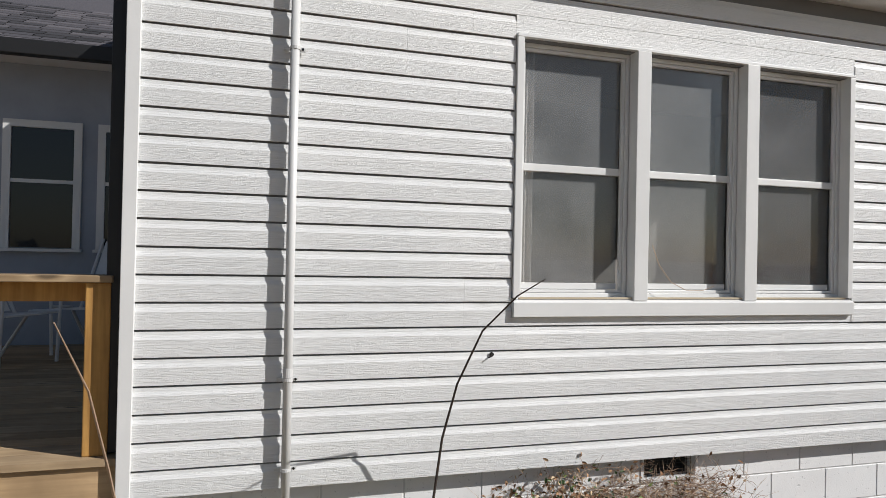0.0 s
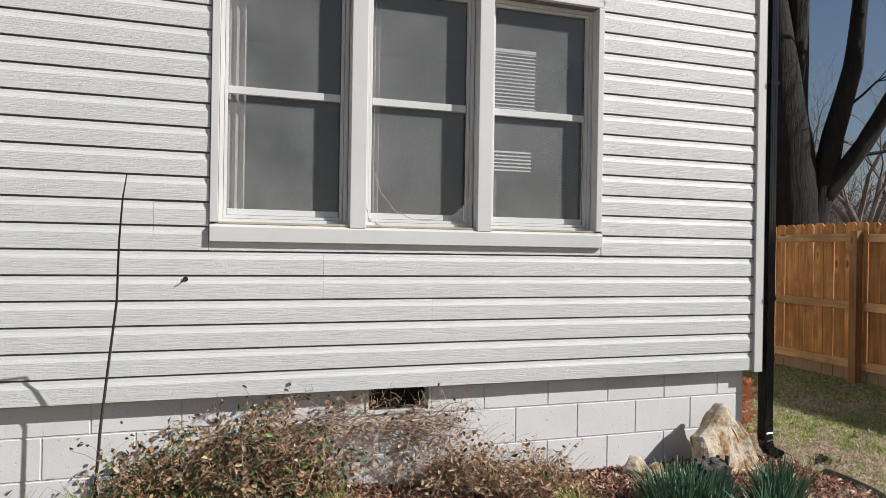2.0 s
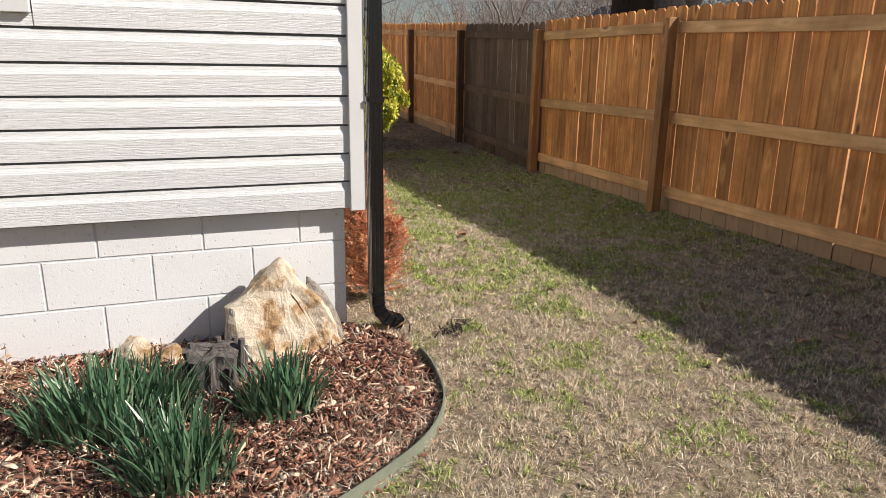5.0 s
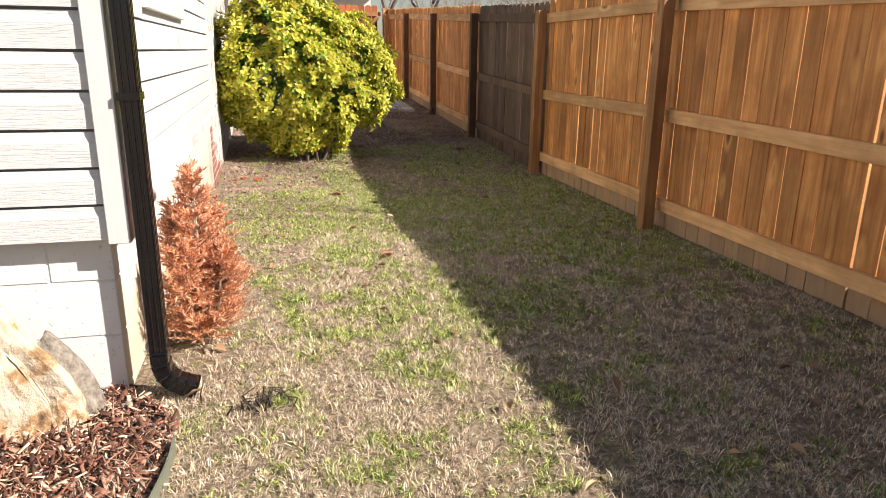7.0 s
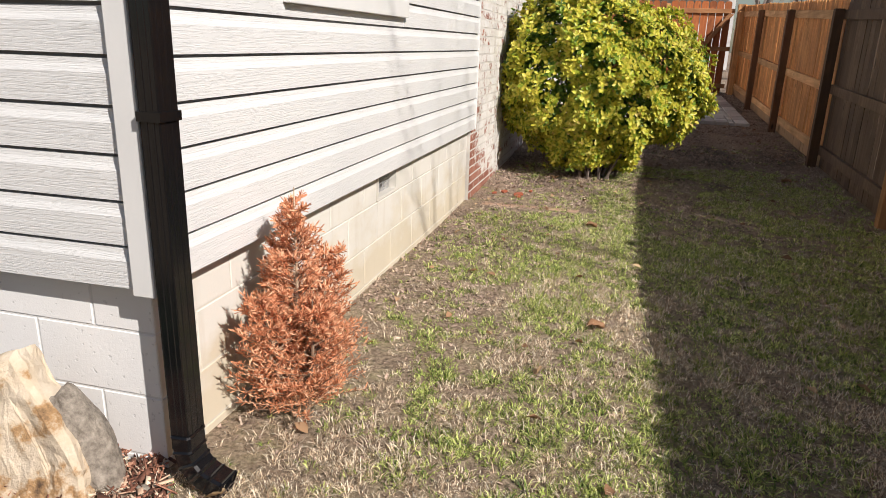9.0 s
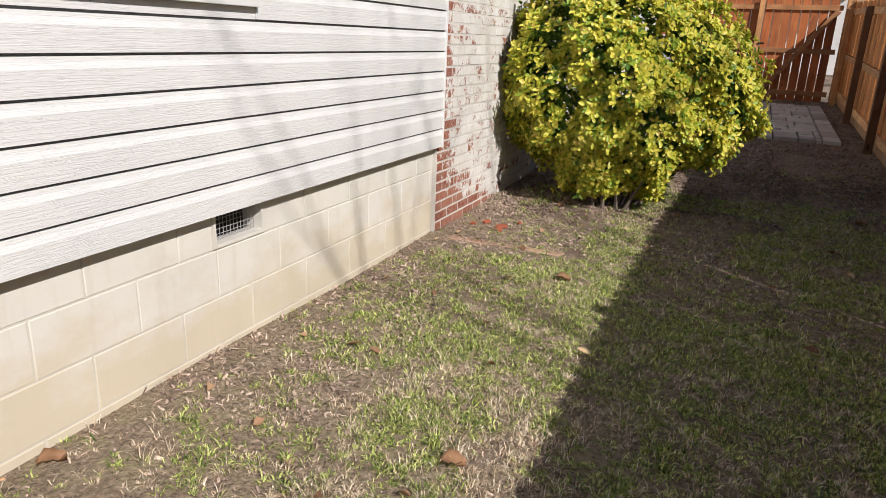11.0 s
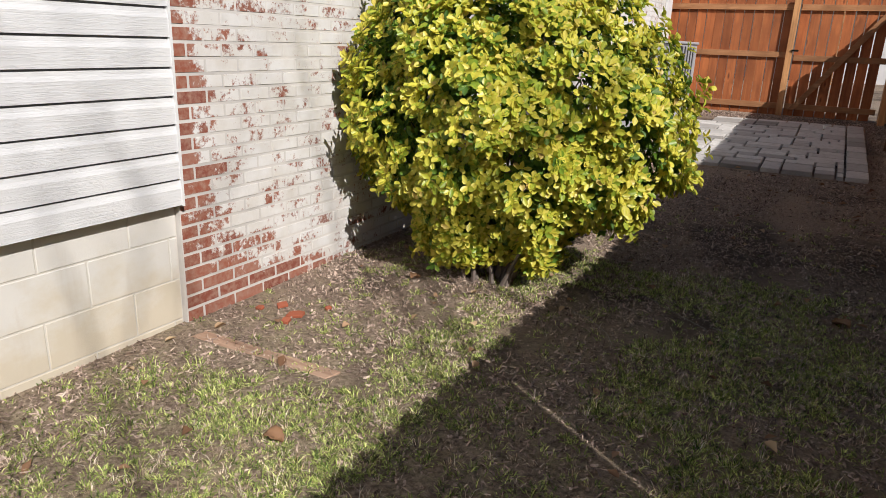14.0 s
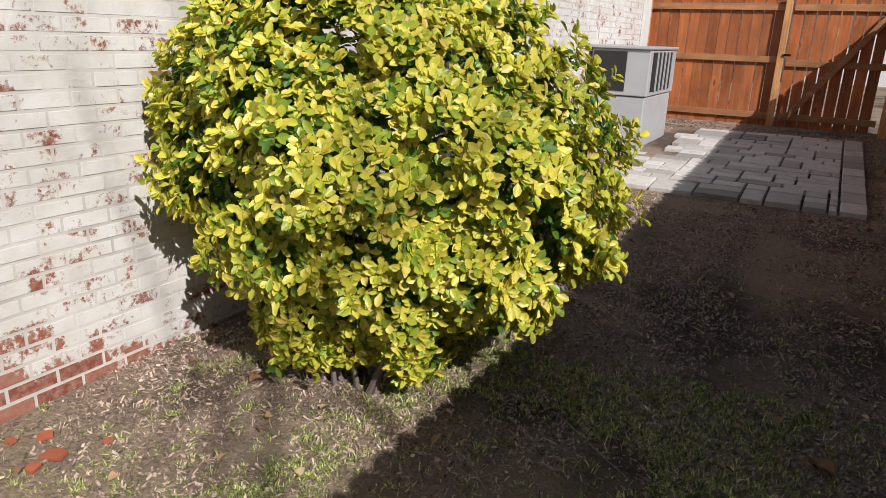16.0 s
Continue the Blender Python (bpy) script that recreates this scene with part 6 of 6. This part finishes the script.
def cover(x, y):
    """How thick the lawn stands, 0 to 1."""
    k = 0.25 + 0.9 * soft_noise(x + 10, y + 10, 0.5, 1) * 0.6 + 0.45 * soft_noise(x + 10, y + 10, 1.7, 2)
    k = k * np.clip(1.15 - np.clip(y - 6.6, 0, 9) * 0.27 + np.clip(x - 6.8, 0, 1.6) * 0.35, 0.02, 1)
    patch = np.clip((soft_noise(x + 5, y + 5, 0.45, 12) - np.where(x > 7.0, 0.40, 0.55)) * 5, 0, 1) * np.clip((12.2 - y) * 0.5, 0, 1)
    k = np.where(y > 6.9, np.maximum(k * 0.25, patch * 0.95), k)
    path = soft_noise(x * 1.6 + 15, y * 0.6 + 15, 0.35, 14)
    side = np.clip((x - 5.05) / 0.75 + (path - 0.5) * 0.8, 0.12, 1)
    return np.clip(k * np.where(y > 3.6, side, 1), 0, 1)


def lawn(name, count, green, mat, label, seed, hs, ws):
    r = np.random.default_rng(seed)
    near = int(count * 0.80)
    x = np.concatenate([r.uniform(4.3, 8.4, near), r.uniform(-1, 8.4, count - near)])
    y = np.concatenate([1.4 + 8.4 * r.random(near) ** 1.0, r.uniform(0.6, 17.9, count - near)])
    g = soft_noise(x + 30, y + 30, 0.35, 6) * 0.35 + soft_noise(x + 30, y + 30, 1.3, 7) * 0.3 + soft_noise(x + 30, y + 30, 0.12, 17) * 0.55
    shade = np.clip((x - 6.3) * 1.0, 0, 1) * 0.06 + np.clip((y - 4.8) * 0.12, -0.24, 0.26)
    pick = np.clip((g + shade - 0.575) * 3.2 + 0.5, 0.06, 0.94)
    pick = np.where(y > 6.9, np.maximum(pick, 0.8), pick)
    s = outside(x, y) & (r.random(count) < cover(x, y)) & (r.random(count) < (pick if green else (1 - pick * 0.8) * np.where(((y > 7.2) & (x < 6.6)) | ((y > 4.2) & (x < 5.8)), 0.35, 1)))
    x, y = x[s], y[s]
    per = 17
    big = np.repeat(r.uniform(0.55, 1.45, len(x)), per)
    x, y = np.repeat(x, per), np.repeat(y, per)
    dx, dy = r.normal(size=len(x)) * 0.010, r.normal(size=len(x)) * 0.010
    x, y = x + dx * big, y + dy * big
    s = outside(x, y)
    x, y, dx, dy, big = x[s], y[s], dx[s], dy[s], big[s]
    n = len(x)
    v, f = blades(x, y, ground_at(x, y), r.uniform(*hs, n) * big * (0.6 + 0.9 * soft_noise(x + 8, y + 8, 0.09, 19)), r.uniform(*ws, n), r.uniform(0.45, 1.5, n), r, way=np.arctan2(dy, dx) + r.normal(size=n) * 0.7)
    array_part(name, v, f, mat, label=label, category="grass", kind="stuff")


lawn("dormant_grass", 50000, False, grass_straw, "short straw-coloured dormant lawn grass", 3, (0.015, 0.038), (0.0021, 0.0043))
lawn("green_grass", 50000, True, grass_green, "green winter weeds and grass growing through the lawn", 4, (0.011, 0.032), (0.0032, 0.0066))

r = np.random.default_rng(71)
n = 330000
x, y = r.uniform(5.0, 8.4, n), r.uniform(3.7, 17.9, n)
back = np.clip((y - 6.6) / 2.2, 0.08, 1.0) * np.where(x > 7.4, 0.8, 1.0)
back = np.maximum(back, np.where((x < 5.7) & (y > 5.0), 0.5, 0))
s = outside(x, y) & (r.random(n) < back * np.clip(soft_noise(x + 9, y + 9, 0.3, 44) * 2.2 - 0.2, 0.08, 1))
x, y = x[s], y[s]
n = len(x)
v, f = chips(x, y, ground_at(x, y) + r.uniform(0, 0.010, n), 0.006 + 0.034 * r.random(n) ** 2, 0.003 + 0.008 * r.random(n) ** 2, 0.001 + 0.0 * x, 0.5, r, True)
array_part("leaf_litter", v, f, litter, label="brown leaf litter and bark bits over bare soil", category="litter", kind="stuff")

q = random.Random(90)
cs, ws, us = [], [], []
for k in range(170):
    x, y = q.uniform(5.1, 8.2), q.uniform(2.5, 14) if k % 3 else q.uniform(7.5, 13)
    cs.append((x, y, gz(x, y) + 0.022)), ws.append((q.gauss(0, 1), q.gauss(0, 1), q.gauss(0, 0.15))), us.append((q.gauss(0, 0.3), q.gauss(0, 0.3), 1))
r = np.random.default_rng(91)
v, f = leaf_batch(cs, ws, us, r.uniform(0.03, 0.075, 170), r.uniform(0.02, 0.045, 170), 0.35)
array_part("fallen_leaves", v, f, dead_leaf, label="scattered curled brown fallen leaves on the lawn", category="leaf", kind="stuff")

r = np.random.default_rng(55)
n = 26000
x, y = r.uniform(0.5, 5.22, n), r.uniform(2.1, 3.5, n)
edge_d = y - FRONT_TAB[np.clip(((x + 1.2) / 0.01).astype(int), 0, 641)]
s = in_bed(x, y) & (r.random(n) < np.clip(0.9 - edge_d * 1.1, 0.12, 1) * (0.3 + soft_noise(x + 3, y + 3, 0.25, 33)))
x, y = x[s], y[s]
x, y = np.repeat(x, 3) + r.normal(size=3 * len(x)) * 0.01, np.repeat(y, 3) + r.normal(size=3 * len(y)) * 0.01
n = len(x)
v, f = blades(x, y, ground_at(x, y) + 0.02, r.uniform(0.03, 0.10, n), r.uniform(0.0018, 0.0035, n), r.uniform(0.7, 1.7, n), r)
array_part("dry_straw", v, f, grass_straw, label="dry straw-coloured grass strands lying over the mulch", category="grass", kind="stuff")

# ---- small things on the lawn ----
def net_string(pts, label):
    part("string", Build().tube([(x, y, gz(x, y) + h) for x, y, h in pts], 0.0013, 4), twine, label=label, category="string")


for pts in ([(6.63, 8.79, 0.015), (6.74, 8.72, 0.03), (6.87, 8.62, 0.015), (6.93, 8.5, 0.02)], [(6.9, 9.22, 0.01), (6.97, 9.15, 0.03), (7.14, 9.03, 0.02), (7.29, 8.93, 0.02)], [(7.3, 8.99, 0.01), (7.42, 8.93, 0.03), (7.75, 8.8, 0.02), (8.04, 8.68, 0.03)]):
    net_string(pts, "pale garden string lying loose on the shaded grass")

for x, y, sx, sy, turn in ((5.41, 7.97, 0.045, 0.028, 20), (5.27, 8.02, 0.03, 0.022, 60), (5.42, 7.88, 0.026, 0.02, 110), (5.2, 7.93, 0.02, 0.016, 10), (5.50, 8.12, 0.018, 0.014, 80)):
    bit = Build().prism([(-sx, -sy, 0), (sx * 0.9, -sy, 0), (sx, sy * 0.6, 0), (sx * 0.3, sy, 0), (-sx * 0.8, sy * 0.8, 0)], (0, 0, 0.016), 0)
    frag = part("brick_fragment", bit, red_clay, label="broken piece of red brick on the litter by the wall", category="brick fragment", bevel=0.002)
    frag.location, frag.rotation_euler = (x, y, gz(x, y) + 0.004), (radians(6), radians(-5), radians(turn))


def curled_leaf(x, y, size, turn, label):
    q = random.Random(int(x * 100 + y * 10))
    rows = []
    for i in range(7):
        u = i / 6
        w = size * 0.42 * math.sin(math.pi * (0.08 + 0.84 * u)) * (1.25 if i in (2, 4) else 0.9)
        for j in (-1, -0.5, 0, 0.5, 1):
            rows.append(((u - 0.5) * size, j * w, 0.02 * abs(j) * (0.6 + u) + 0.012 * math.sin(u * 5) + q.uniform(0, 0.004)))
    b = Build().poly(rows, [(i * 5 + j, i * 5 + j + 1, i * 5 + j + 6, i * 5 + j + 5) for i in range(6) for j in range(4)])
    ob = part("oak_leaf", b, dry_tan, label=label, category="leaf", smooth=True)
    sol = ob.modifiers.new("thick", "SOLIDIFY")
    sol.thickness = 0.0012
    ob.location, ob.rotation_euler = (x, y, gz(x, y) + 0.012), (0, 0, radians(turn))


curled_leaf(5.09, 4.55, 0.085, 60, "curled tan oak leaf leaning against the stained foundation")
curled_leaf(6.24, 5.11, 0.085, 20, "large curled brown leaf on the lawn")
curled_leaf(7.89, 9.36, 0.10, 140, "curled brown leaf on the shaded grass")
curled_leaf(5.65, 8.76, 0.07, 80, "pale curled leaf on the bark litter")
curled_leaf(6.11, 7.05, 0.08, 10, "dry tan leaf at the end of the edging board")

clod = Build()
q = random.Random(6)
for k in range(34):
    a, d = q.uniform(0, 6.283), abs(q.gauss(0, 0.045))
    x, y = 5.48 + 1.7 * d * math.cos(a), 3.35 + d * math.sin(a)
    z = gz(x, y)
    clod.tube([(x, y, z), (x + q.gauss(0, 0.02), y + q.gauss(0, 0.02), z + q.uniform(0.02, 0.05)), (x + q.gauss(0, 0.04), y + q.gauss(0, 0.03), z + q.uniform(0.02, 0.06))], [0.004, 0.003, 0.001], 4)
part("dark_twigs", clod, sapling_bark, label="small dark heap of wet twigs beyond the downspout outlet", category="debris")
